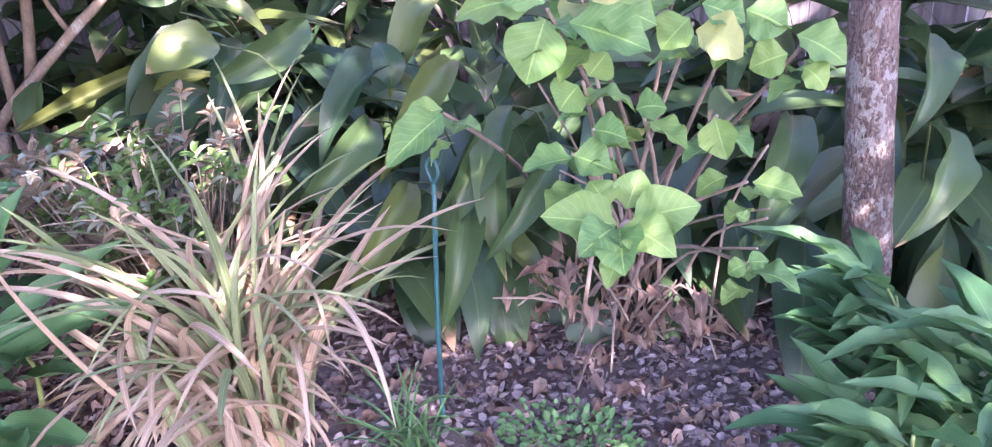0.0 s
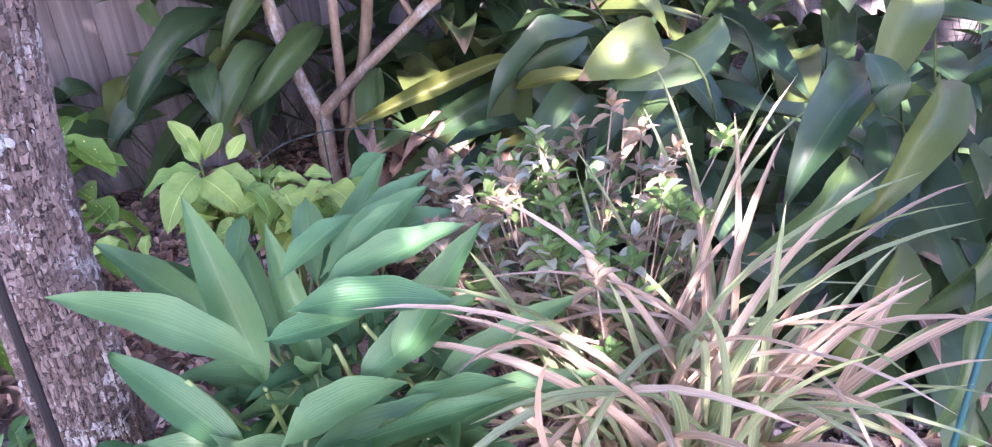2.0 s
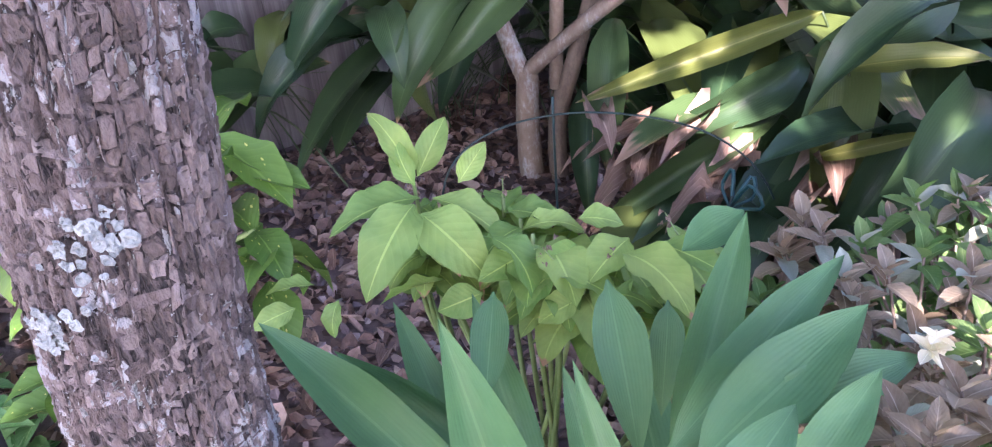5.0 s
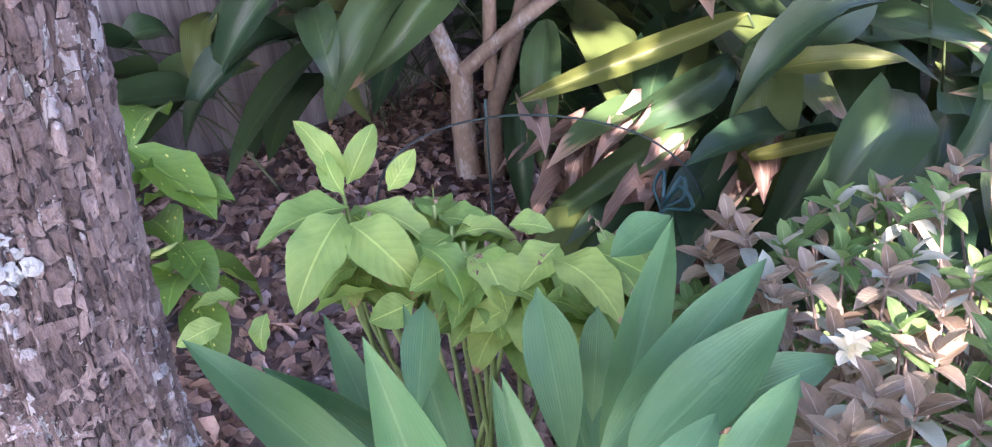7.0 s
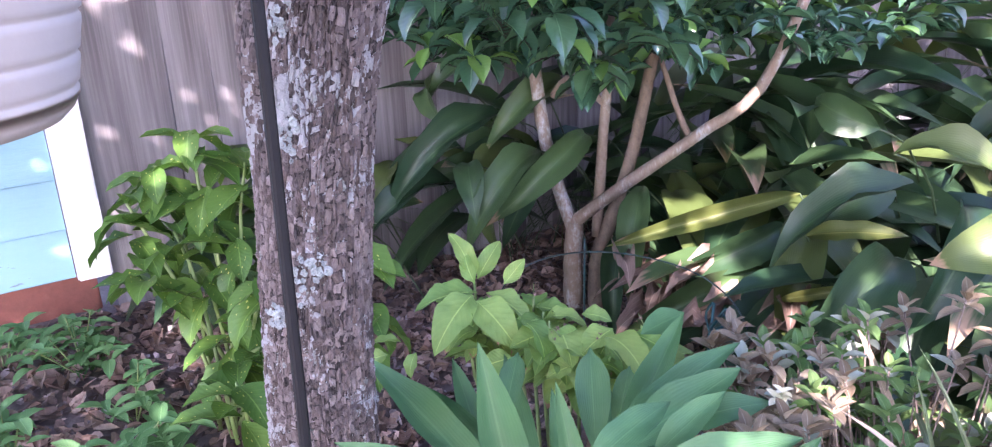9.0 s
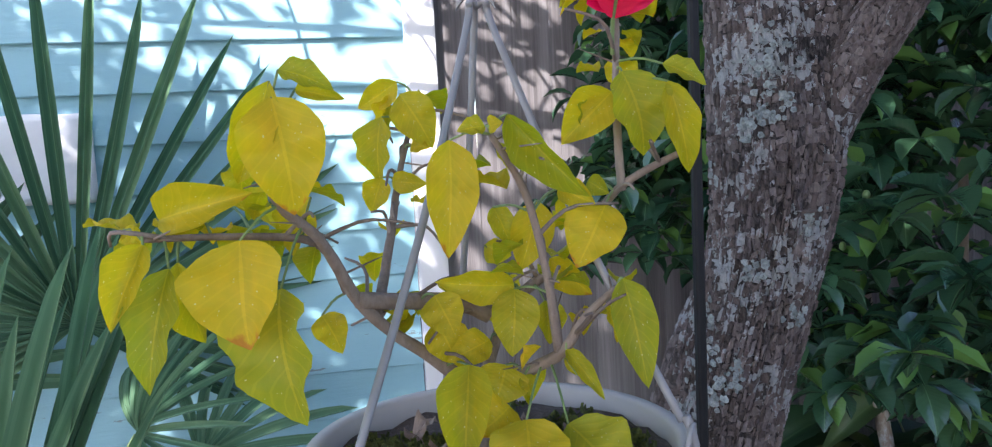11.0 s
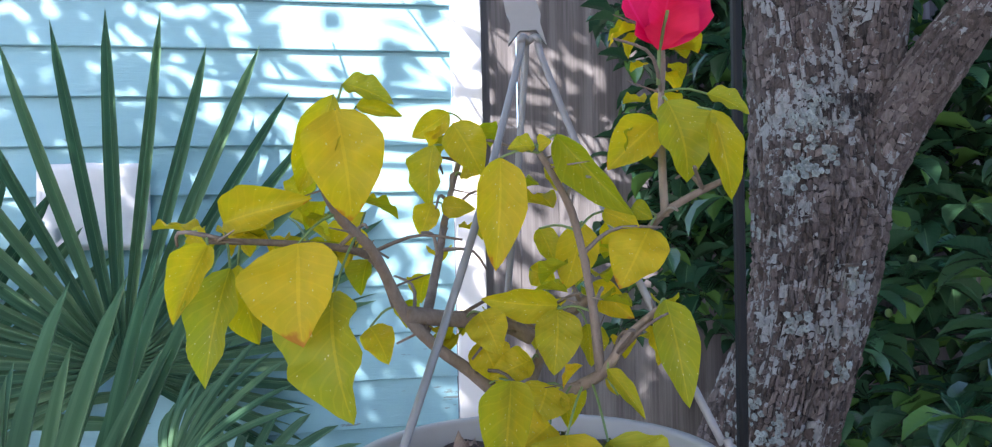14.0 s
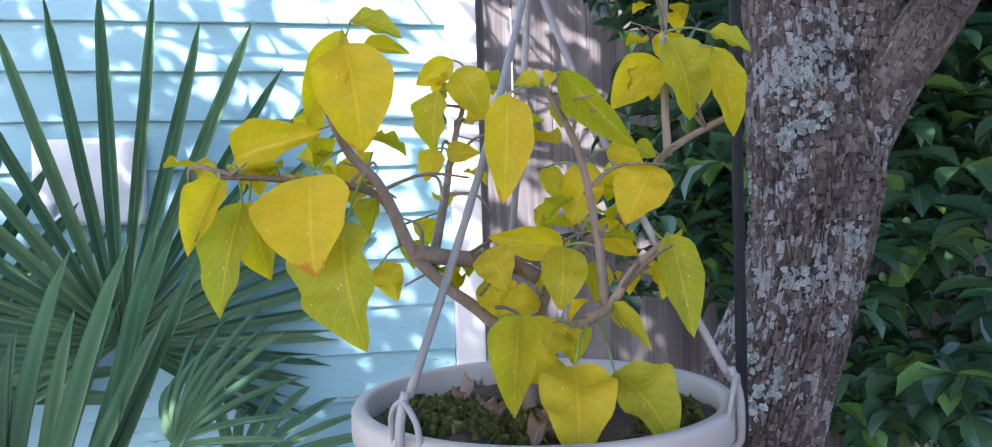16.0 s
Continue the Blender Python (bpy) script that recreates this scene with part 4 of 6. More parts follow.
def front_clump():
    t = thing("cast_iron_plant", -2.85, 1.95, ground_z(-2.85, 1.95), "cast-iron plant with large arching leaves, some yellow and browned", "plant", "cast-iron plant bank")
    flat = [leaf_mesh("arching_leaf", L_aspi, droop=d, fold=0.45, peak=0.44, power=1.15, wave=0.05, rows=12, stalk=0.0, seed=20 + i, aspect=0.3) for i, d in enumerate((1.9, 2.4, 2.1))]
    tan = leaf_mesh("yellow_leaf", L_yellow, droop=0.7, fold=0.35, peak=0.42, power=0.8, wave=0.05, rows=11, seed=30, aspect=0.25)
    blades = [((-2.794, 1.950, 0.767), (-3.108, 1.716, 0.634), 0.093),
              ((-2.701, 1.870, 0.739), (-2.533, 1.725, 0.485), 0.151),
              ((-3.253, 1.736, 0.721), (-3.108, 1.682, 0.457), 0.119),
              ((-2.786, 1.806, 0.559), (-3.000, 1.532, 0.375), 0.090),
              ((-2.612, 1.781, 0.559), (-2.445, 1.872, 0.629), 0.046),
              ((-2.293, 1.895, 0.663), (-2.241, 1.744, 0.490), 0.150),
              ((-2.646, 1.921, 0.701), (-2.442, 1.977, 0.760), 0.084),
              ((-3.743, 1.572, 0.815), (-3.621, 1.432, 0.527), 0.146),
              ((-3.668, 1.679, 0.802), (-3.589, 1.542, 0.525), 0.123),
              ((-4.082, 1.120, 0.510), (-3.867, 1.345, 0.632), 0.138),
              ((-2.794, 1.888, 0.680), (-2.915, 1.711, 0.560), 0.122),
              ((-2.508, 1.860, 0.611), (-2.483, 1.705, 0.456), 0.169),
              ((-3.305, 1.696, 0.548), (-3.154, 1.659, 0.318), 0.098),
              ((-2.540, 2.021, 0.836), (-2.704, 1.909, 0.748), 0.135)]
    west = [((-3.784, 1.526, 0.905), (-3.746, 1.162, 0.739), 0.150), ((-3.715, 1.765, 1.009), (-3.691, 1.574, 0.895), 0.130),
            ((-3.568, 1.535, 0.814), (-3.500, 1.318, 0.620), 0.138), ((-3.528, 1.702, 0.860), (-3.441, 1.456, 0.680), 0.125),
            ((-3.650, 1.283, 0.797), (-3.500, 1.378, 0.703), 0.117), ((-3.890, 1.610, 1.062), (-3.933, 1.429, 1.058), 0.120),
            ((-3.959, 1.369, 1.037), (-3.858, 1.409, 0.934), 0.128)]
    east = [((-2.415, 1.967, 0.850), (-2.637, 1.747, 0.798), 0.139), ((-2.438, 1.938, 0.973), (-2.134, 2.015, 0.974), 0.104),
            ((-2.556, 2.057, 0.995), (-2.725, 1.971, 1.064), 0.121), ((-2.030, 1.935, 0.960), (-2.145, 1.787, 0.825), 0.141),
            ((-2.364, 1.765, 0.741), (-2.347, 1.571, 0.610), 0.173), ((-2.276, 1.870, 0.880), (-2.158, 1.743, 0.743), 0.135)]
    middle = [((-1.464, 1.892, 0.868), (-1.467, 1.693, 0.711), 0.116), ((-1.318, 1.823, 0.729), (-1.282, 1.609, 0.523), 0.119),
              ((-1.342, 1.704, 0.573), (-1.220, 1.545, 0.367), 0.113), ((-1.568, 1.812, 0.875), (-1.627, 1.593, 0.813), 0.141),
              ((-1.580, 1.625, 0.762), (-1.576, 1.498, 0.653), 0.120), ((-1.569, 2.013, 1.035), (-1.565, 1.854, 0.897), 0.127),
              ((-1.252, 1.874, 0.752), (-1.181, 1.660, 0.491), 0.126), ((-1.963, 1.643, 0.964), (-2.008, 1.430, 0.974), 0.145),
              ((-0.552, 2.259, 0.661), (-0.562, 2.074, 0.497), 0.141), ((-0.192, 2.161, 0.706), (-0.176, 2.043, 0.553), 0.132)]
    old_count = len(blades)
    deep = [((-3.819, 1.337, 0.651), (-3.807, 1.065, 0.622), 0.130), ((-3.924, 1.433, 0.763), (-3.941, 1.242, 0.718), 0.119), ((-3.979, 1.171, 0.750), (-3.879, 1.190, 0.638), 0.108), ((-4.043, 1.094, 0.690), (-3.999, 1.245, 0.727), 0.111),
            ((-3.866, 1.505, 0.702), (-3.924, 1.386, 0.687), 0.111),
            ((-0.311, 2.413, 0.865), (-0.208, 2.285, 0.768), 0.139), ((-1.447, 1.591, 0.599), (-1.420, 1.429, 0.457), 0.109), ((-1.122, 1.859, 0.653), (-1.126, 1.674, 0.516), 0.105), ((-1.548, 1.840, 0.813), (-1.580, 1.857, 0.947), 0.106)]
    blades += west + east + middle + deep
    rng = random.Random(23)
    for i, (foot, tip, w) in enumerate(blades):
        foot, tip = Vector(foot), Vector(tip)
        if tip.z < foot.z:
            foot = foot + Vector((-0.05, 0.20, -0.04))
            tip = tip - Vector((0, 0, 0.03))
        leaf_between(t, tan if i in (0, 4, 6) else flat[i % 3], foot, tip, w * (0.7 if i in (0, 4, 6) else 0.85), Vector((0.6, -0.55, 0.6)) + Vector((rng.gauss(0, 0.25), rng.gauss(0, 0.25), rng.gauss(0, 0.25))), stretch=1.2)
        if i >= old_count:
            root = foot + Vector((0, 0.28, -0.30))
            rod("leaf_stalk", [root, root.lerp(foot, 0.5) + Vector((0, 0.03, 0.06)), foot], 0.004, 0.003, M_stalk, t, 6, 6)
            continue
        root = Vector((foot.x + 0.25 * (t.location.x - foot.x), foot.y + 0.20, ground_z(foot.x, foot.y)))
        rod("leaf_stalk", [root, root.lerp(foot, 0.6) + Vector((0, 0.06, 0.03)), foot], 0.004, 0.003, M_stalk, t, 8, 6)
    rng = random.Random(23)
    for i in range(30):
        x, y = rng.uniform(-3.3, -2.5), rng.uniform(1.72, 2.0)
        az, el = -1.2 + rng.gauss(0, 0.8), rng.uniform(0.2, 1.2)
        put_leaf(t, DEAD[i % 3], (x, y, ground_z(x, y) + rng.uniform(0.02, 0.35)), aim(az, el), aim(az, el + 1.57), rng.uniform(0.2, 0.4), rng.uniform(0.05, 0.10), "dry_leaf", "withered brown leaf")


build_bank()
front_clump()


CAM_LEAF = [leaf_mesh("glossy_leaf", L_camellia, droop=d, fold=f, peak=0.48, power=0.85, wave=0.03, rows=5, stalk=0.1, seed=i, aspect=0.5) for i, (d, f) in enumerate(((0.7, 0.5), (0.2, 0.6), (1.0, 0.35)))]


def build_camellia():
    x, y = -3.57, 1.85
    z = ground_z(x, y)
    t = thing("camellia_shrub", x, y, z, "camellia shrub with smooth pale stems and dense glossy dark leaves", "shrub")
    fork = Vector((-3.565, 1.85, 0.50))
    rod("stem", [(x, y, z - 0.05), (-3.575, 1.848, 0.35), fork], 0.038, 0.031, M_stem, t, 12, 16, 0.12, "pale lichen-spotted stem")
    rod("stem", [(-3.50, 1.90, z - 0.05), (-3.50, 1.90, 0.35), (-3.46, 1.93, 0.52), (-3.42, 2.0, 0.8), (-3.40, 2.1, 1.3)], 0.030, 0.020, M_stem, t, 14, 14, 0.12)
    rod("stem", [fork - Vector((0, 0, 0.05)), (-3.66, 1.80, 0.75), (-3.70, 1.76, 1.15), (-3.72, 1.7, 1.7), (-3.7, 1.6, 2.2)], 0.027, 0.017, M_stem, t, 16, 12, 0.12)
    rod("stem", [fork, (-3.40, 1.93, 0.66), (-3.17, 2.05, 0.87), (-3.0, 2.14, 1.05), (-2.85, 2.2, 1.5)], 0.024, 0.015, M_stem, t, 16, 12, 0.12)
    rod("stem", [(-3.50, 1.90, 0.45), (-3.50, 1.92, 0.8), (-3.47, 1.92, 1.15), (-3.45, 1.9, 1.9)], 0.021, 0.014, M_stem, t, 14, 12, 0.12)
    rod("stem", [(-3.66, 1.82, 0.95), (-3.6, 1.86, 1.02), (-3.48, 1.92, 0.93)], 0.012, 0.012, M_stem, t, 8, 8, 0.1)
    rod("stem", [(-3.2, 2.04, 0.85), (-3.25, 2.03, 0.93), (-3.33, 2.02, 1.1)], 0.013, 0.008, M_stem, t, 8, 8, 0.1)
    rng = random.Random(9)
    near, rest = 0, []

    def spray(c, n, size):
        nonlocal near
        a0 = rng.uniform(0, 6.3)
        for k in range(n):
            az = a0 + k * 2.4 + rng.gauss(0, 0.3)
            el = rng.uniform(-0.7, 0.5)
            s = size * rng.uniform(0.75, 1.2)
            if near < 280 and c.y < 1.5 and c.x > -3.6:
                near += 1
                put_leaf(t, CAM_LEAF[rng.randrange(3)], c, aim(az, el), aim(az, el + 1.57), s, s * 0.5)
            else:
                rest.append((CAM_LEAF[rng.randrange(3)], Matrix.Translation(-t.location) @ orient(c, aim(az, el), aim(az, el + 1.57), s, s * 0.5)))

    cx, cy, cz = -3.45, 1.85, 2.15
    done = 0
    while done < 620:
        d = Vector((rng.gauss(0, 1), rng.gauss(0, 1), rng.gauss(0, 1))).normalized()
        r = rng.uniform(0.72, 1.0)
        c = Vector((cx + d.x * 0.72 * r, cy + d.y * 1.12 * r, cz + d.z * 1.15 * r))
        low = 1.12 + 0.05 * math.sin(c.x * 7 + c.y * 5)
        if c.y < 1.05:
            low = 1.45
        if c.x < -4.12 or c.z < low or c.z > 3.2:
            continue
        done += 1
        spray(c, 7, 0.112)
    for i in range(150):
        c = Vector((rng.uniform(-3.9, -2.8), rng.uniform(1.1, 2.9), 1.16 + rng.uniform(-0.03, 0.12)))
        spray(c, 6, 0.10)
    # a few lower sprays that reach forward beside the trunk
    for i in range(190):
        c = Vector((-3.74 + rng.gauss(0, 0.14), 1.02 + rng.gauss(0, 0.15), rng.uniform(1.5, 3.0)))
        spray(c, 6, 0.105)
    for i in range(150):
        c = Vector((-2.95 + rng.gauss(0, 0.13), 1.25 + rng.gauss(0, 0.2), rng.uniform(1.32, 2.7)))
        spray(c, 7, 0.122)
    tagged(joined("foliage", rest, L_camellia, t), kind="stuff")
    for i in range(36):
        c = Vector((rng.uniform(-3.6, -2.85), rng.uniform(0.95, 1.6), rng.uniform(1.4, 2.5)))
        bm = bmesh.new()
        bmesh.ops.create_uvsphere(bm, u_segments=8, v_segments=6, radius=0.009, matrix=Matrix.Translation(c - t.location) @ Matrix.Diagonal((1, 1, 1.3, 1)))
        part("bud", bm, M_greenstem, t)


build_camellia()

GIN = [leaf_mesh("lance_leaf", L_ginger, droop=d, fold=f, peak=0.42, power=1.0, wave=0.04, rows=14, stalk=0.05, curl=c, seed=60 + i, aspect=0.25) for i, (d, f, c) in enumerate(((0.35, 0.35, 0.2), (0.7, 0.25, -0.2), (0.1, 0.4, 0.1), (1.1, 0.3, 0.3)))]


def ginger_left():
    t = thing("ginger_plant", -2.22, 0.82, ground_z(-2.22, 0.82), "leafy ginger plant with long blue-green lance leaves", "plant", "ginger plants")
    rng = random.Random(3)
    key = [((-2.40, 0.72, 0.56), (-2.72, 0.64, 0.73), 0.075), ((-2.42, 0.80, 0.50), (-2.64, 0.70, 0.68), 0.07), ((-2.27, 0.70, 0.55), (-2.364, 0.686, 0.88), 0.085),
           ((-2.20, 0.78, 0.55), (-2.30, 0.80, 0.80), 0.05), ((-2.236, 0.890, 0.699), (-2.215, 1.145, 0.831), 0.060), ((-2.188, 0.870, 0.726), (-2.157, 1.074, 0.807), 0.080), ((-2.171, 0.941, 0.734), (-2.094, 1.091, 0.780), 0.060)]
    key += [((-2.02, 0.85, 0.60), (-1.949, 1.002, 0.808), 0.075), ((-2.25, 0.90, 0.50), (-2.43, 1.0, 0.70), 0.065), ((-2.22, 0.95, 0.48), (-2.40, 1.06, 0.69), 0.045),
           ((-2.244, 0.891, 0.663), (-2.344, 1.131, 0.818), 0.058), ((-2.38, 0.80, 0.50), (-2.58, 0.88, 0.71), 0.06), ((-2.42, 0.75, 0.48), (-2.68, 0.81, 0.70), 0.06), ((-2.17, 0.62, 0.66), (-2.297, 0.421, 0.86), 0.085), ((-2.06, 0.80, 0.56), (-1.935, 0.962, 0.690), 0.09), ((-2.22, 0.78, 0.52), (-2.334, 0.816, 0.765), 0.06)]
    key += [((-2.414, 0.964, 0.743), (-2.277, 0.861, 0.661), 0.065), ((-2.549, 0.884, 0.708), (-2.461, 0.794, 0.656), 0.050), ((-2.371, 1.021, 0.713), (-2.300, 0.931, 0.658), 0.043), ((-2.367, 1.146, 0.802), (-2.387, 1.069, 0.778), 0.057)]
    key += [((-2.045, 0.762, 0.784), (-1.957, 0.972, 0.821), 0.067), ((-2.023, 0.685, 0.775), (-1.876, 0.863, 0.770), 0.075), ((-2.088, 0.703, 0.816), (-2.098, 0.855, 0.868), 0.052), ((-2.028, 0.621, 0.753), (-1.965, 0.735, 0.755), 0.055), ((-2.075, 0.814, 0.797), (-2.075, 0.948, 0.851), 0.045)]
    for foot, tip, w in key:
        d = Vector(tip) - Vector(foot)
        leaf_between(t, GIN[rng.randrange(3)], Vector(foot) - d * 0.15, tip, w, (0.35, -0.25, 0.9), stretch=1.03)
    low = [((-2.25, 0.6, 0.45), (-2.44, 0.50, 0.64), 0.075), ((-2.2, 0.6, 0.42), (-2.35, 0.42, 0.50), 0.085), ((-2.1, 0.66, 0.5), (-1.98, 0.80, 0.60), 0.085), ((-2.1, 0.7, 0.42), (-1.82, 0.86, 0.58), 0.09),
           ((-2.05, 0.68, 0.35), (-1.80, 0.72, 0.42), 0.09), ((-2.15, 0.58, 0.33), (-2.0, 0.48, 0.36), 0.09), ((-2.0, 0.85, 0.42), (-1.75, 1.05, 0.55), 0.085), ((-2.1, 0.6, 0.3), (-2.2, 0.36, 0.32), 0.08),
           ((-1.98, 0.9, 0.5), (-1.82, 1.10, 0.66), 0.07), ((-1.95, 0.8, 0.3), (-1.68, 0.82, 0.34), 0.085)]
    for foot, tip, w in low:
        d = Vector(tip) - Vector(foot)
        leaf_between(t, GIN[rng.randrange(4)], Vector(foot) - d * 0.2, tip, w, (0.2, -0.4, 0.9), stretch=1.05)
    for i in range(58):
        az, el = rng.uniform(-3.2, 1.6), rng.uniform(-0.15, 0.8)
        p = Vector((-2.2 + rng.gauss(0, 0.14), 0.80 + rng.gauss(0, 0.14), rng.uniform(0.22, 0.5)))
        put_leaf(t, GIN[rng.randrange(4)], p, aim(az, el), aim(az, el + 1.57), rng.uniform(0.22, 0.34), rng.uniform(0.055, 0.085))
    for i in range(14):
        p = Vector((-2.22 + rng.gauss(0, 0.10), 0.82 + rng.gauss(0, 0.10), 0.1))
        rod("cane", [p, p + Vector((rng.gauss(0, 0.03), rng.gauss(0, 0.03), 0.22)), p + Vector((rng.gauss(0, 0.1), rng.gauss(0, 0.1), rng.uniform(0.38, 0.52)))], 0.008, 0.005, M_greenstem, t, 6, 6)


def ginger(x, y, seed, lean, n, tall):
    t = thing("ginger_plant", x, y, ground_z(x, y), "leafy ginger plant with long blue-green lance leaves", "plant", "ginger plants")
    rng = random.Random(seed)
    for i in range(n):
        a = lean + rng.gauss(0, 0.8)
        h = tall * rng.uniform(0.6, 1.0)
        top = Vector((x + math.cos(a) * 0.28 * rng.random(), y + math.sin(a) * 0.28 * rng.random(), ground_z(x, y) + h))
        foot = Vector((x + rng.gauss(0, 0.07), y + rng.gauss(0, 0.07), 0))
        rod("cane", [foot, foot.lerp(top, 0.5) + Vector((0, 0, 0.05)), top], 0.007, 0.004, M_greenstem, t, 6, 6)
        for k in range(6):
            p = foot.lerp(top, 0.45 + 0.11 * k)
            az = a + (1.0 if k % 2 else -1.0) * rng.uniform(0.3, 1.1)
            el = rng.uniform(0.05, 0.7)
            put_leaf(t, GIN[rng.randrange(4)], p, aim(az, el), aim(az, el + 1.57), rng.uniform(0.22, 0.32), rng.uniform(0.05, 0.07))


ginger_left()
ginger(-0.12, 1.93, 31, 3.4, 9, 0.46)
ginger(0.12, 1.80, 32, 3.4, 8, 0.44)
ginger(-0.05, 1.62, 33, 3.2, 8, 0.34)

OVAL = [leaf_mesh("oval_leaf", L_low, droop=d, fold=f, peak=0.36, power=0.8, wave=0.04, rows=13, stalk=0.06, seed=80 + i, aspect=0.55, ovate=True) for i, (d, f) in enumerate(((0.9, 0.25), (1.5, 0.2), (0.5, 0.3)))]
HYD = [leaf_mesh("toothed_leaf", L_hydra, droop=d, fold=f, peak=0.42, power=0.72, wave=0.05, rows=13, stalk=0.06, seed=90 + i, aspect=0.7, ovate=True) for i, (d, f) in enumerate(((0.7, 0.3), (1.2, 0.2), (0.3, 0.35)))]


def low_shrub():
    t = thing("low_shrub", -2.62, 1.0, ground_z(-2.62, 1.0), "low shrub with flat layered light green leaves browning at tips", "shrub")
    rng = random.Random(4)
    roof = [((-2.794, 0.949, 0.748), (-2.821, 0.808, 0.756), 0.072), ((-2.766, 0.920, 0.761), (-2.706, 0.778, 0.703), 0.087), ((-2.741, 0.913, 0.758), (-2.606, 0.928, 0.706), 0.086),
            ((-2.768, 0.955, 0.756), (-2.668, 1.013, 0.712), 0.062), ((-2.834, 0.931, 0.753), (-2.855, 0.867, 0.733), 0.049), ((-2.647, 0.953, 0.741), (-2.520, 0.959, 0.707), 0.078),
            ((-2.602, 1.018, 0.712), (-2.612, 0.919, 0.705), 0.067), ((-2.585, 1.016, 0.727), (-2.490, 0.983, 0.699), 0.078)]
    edge = [((-2.544, 1.051, 0.717), (-2.559, 0.972, 0.708), 0.057), ((-2.482, 1.061, 0.734), (-2.349, 1.059, 0.718), 0.080), ((-2.506, 1.100, 0.730), (-2.501, 1.016, 0.707), 0.066),
            ((-2.591, 1.086, 0.734), (-2.544, 1.130, 0.730), 0.046), ((-2.459, 1.113, 0.734), (-2.367, 1.121, 0.733), 0.052), ((-2.655, 1.029, 0.712), (-2.594, 1.108, 0.723), 0.047), ((-2.736, 1.000, 0.732), (-2.767, 0.943, 0.723), 0.053)]
    shoots = [((-2.816, 0.957, 0.770), (-2.886, 0.939, 0.882), 0.047), ((-2.838, 0.977, 0.760), (-2.840, 1.048, 0.845), 0.048), ((-2.753, 0.994, 0.772), (-2.747, 1.047, 0.822), 0.040), ((-2.798, 0.945, 0.771), (-2.840, 0.940, 0.839), 0.039),
              ((-2.684, 0.903, 0.673), (-2.725, 0.819, 0.665), 0.056), ((-2.629, 0.928, 0.664), (-2.657, 0.868, 0.650), 0.055), ((-2.500, 0.992, 0.683), (-2.524, 0.942, 0.664), 0.052), ((-2.473, 1.025, 0.689), (-2.413, 1.066, 0.676), 0.052),
              ((-2.797, 0.752, 0.686), (-2.824, 0.693, 0.693), 0.042), ((-2.780, 0.710, 0.676), (-2.794, 0.648, 0.669), 0.039), ((-2.756, 0.766, 0.673), (-2.738, 0.731, 0.632), 0.035)]
    for foot, tip, w in roof + edge + shoots:
        foot, tip = Vector(foot), Vector(tip)
        leaf_between(t, OVAL[rng.randrange(3)], foot, tip, w * 0.95, Vector((0.35 + rng.gauss(0, 0.35), -0.30 + rng.gauss(0, 0.35), 0.85)), stretch=1.08)
    # leafy stems that fill the layers beneath
    for i in range(20):
        c = Vector((-2.86 + 0.46 * (i / 19) + rng.gauss(0, 0.02), 0.94 + 0.14 * (i / 19) + rng.gauss(0, 0.05), rng.uniform(0.68, 0.745)))
        rod("stem", [(-2.62 + rng.gauss(0, 0.05), 1.0 + rng.gauss(0, 0.04), 0.15), c - Vector((0, 0, 0.2)), c], 0.006, 0.003, M_greenstem, t, 7, 5)
        for k in range(9):
            az, el = k * 2.4 + rng.gauss(0, 0.3), rng.uniform(-0.6, 0.15)
            s = rng.uniform(0.075, 0.12)
            put_leaf(t, OVAL[rng.randrange(3)], c - Vector((0, 0, 0.008 * k + rng.uniform(0, 0.03))), aim(az, el), aim(az, el + 1.57), s, s * 0.62)
        # spent flower sprigs on top
        for k in range(1 if i % 2 else 0):
            q = c + Vector((rng.gauss(0, 0.02), rng.gauss(0, 0.02), rng.uniform(0.025, 0.04)))
            rod("sprig", [c, c.lerp(q, 0.6), q], 0.0014, 0.001, M_greenstem, t, 5, 4)
            for m in range(4):
                az = m * 1.7 + i
                put_leaf(t, DEAD[m % 3], q - Vector((0, 0, 0.008 * m)), aim(az, 0.3), (0, 0, 1), 0.016, 0.008, "dry_bract", "withered tan flower scale")
    rod("stem", [(-2.8, 1.0, 0.3), (-2.81, 0.96, 0.65), (-2.82, 0.955, 0.80)], 0.004, 0.003, M_greenstem, t, 6, 5)


low_shrub()


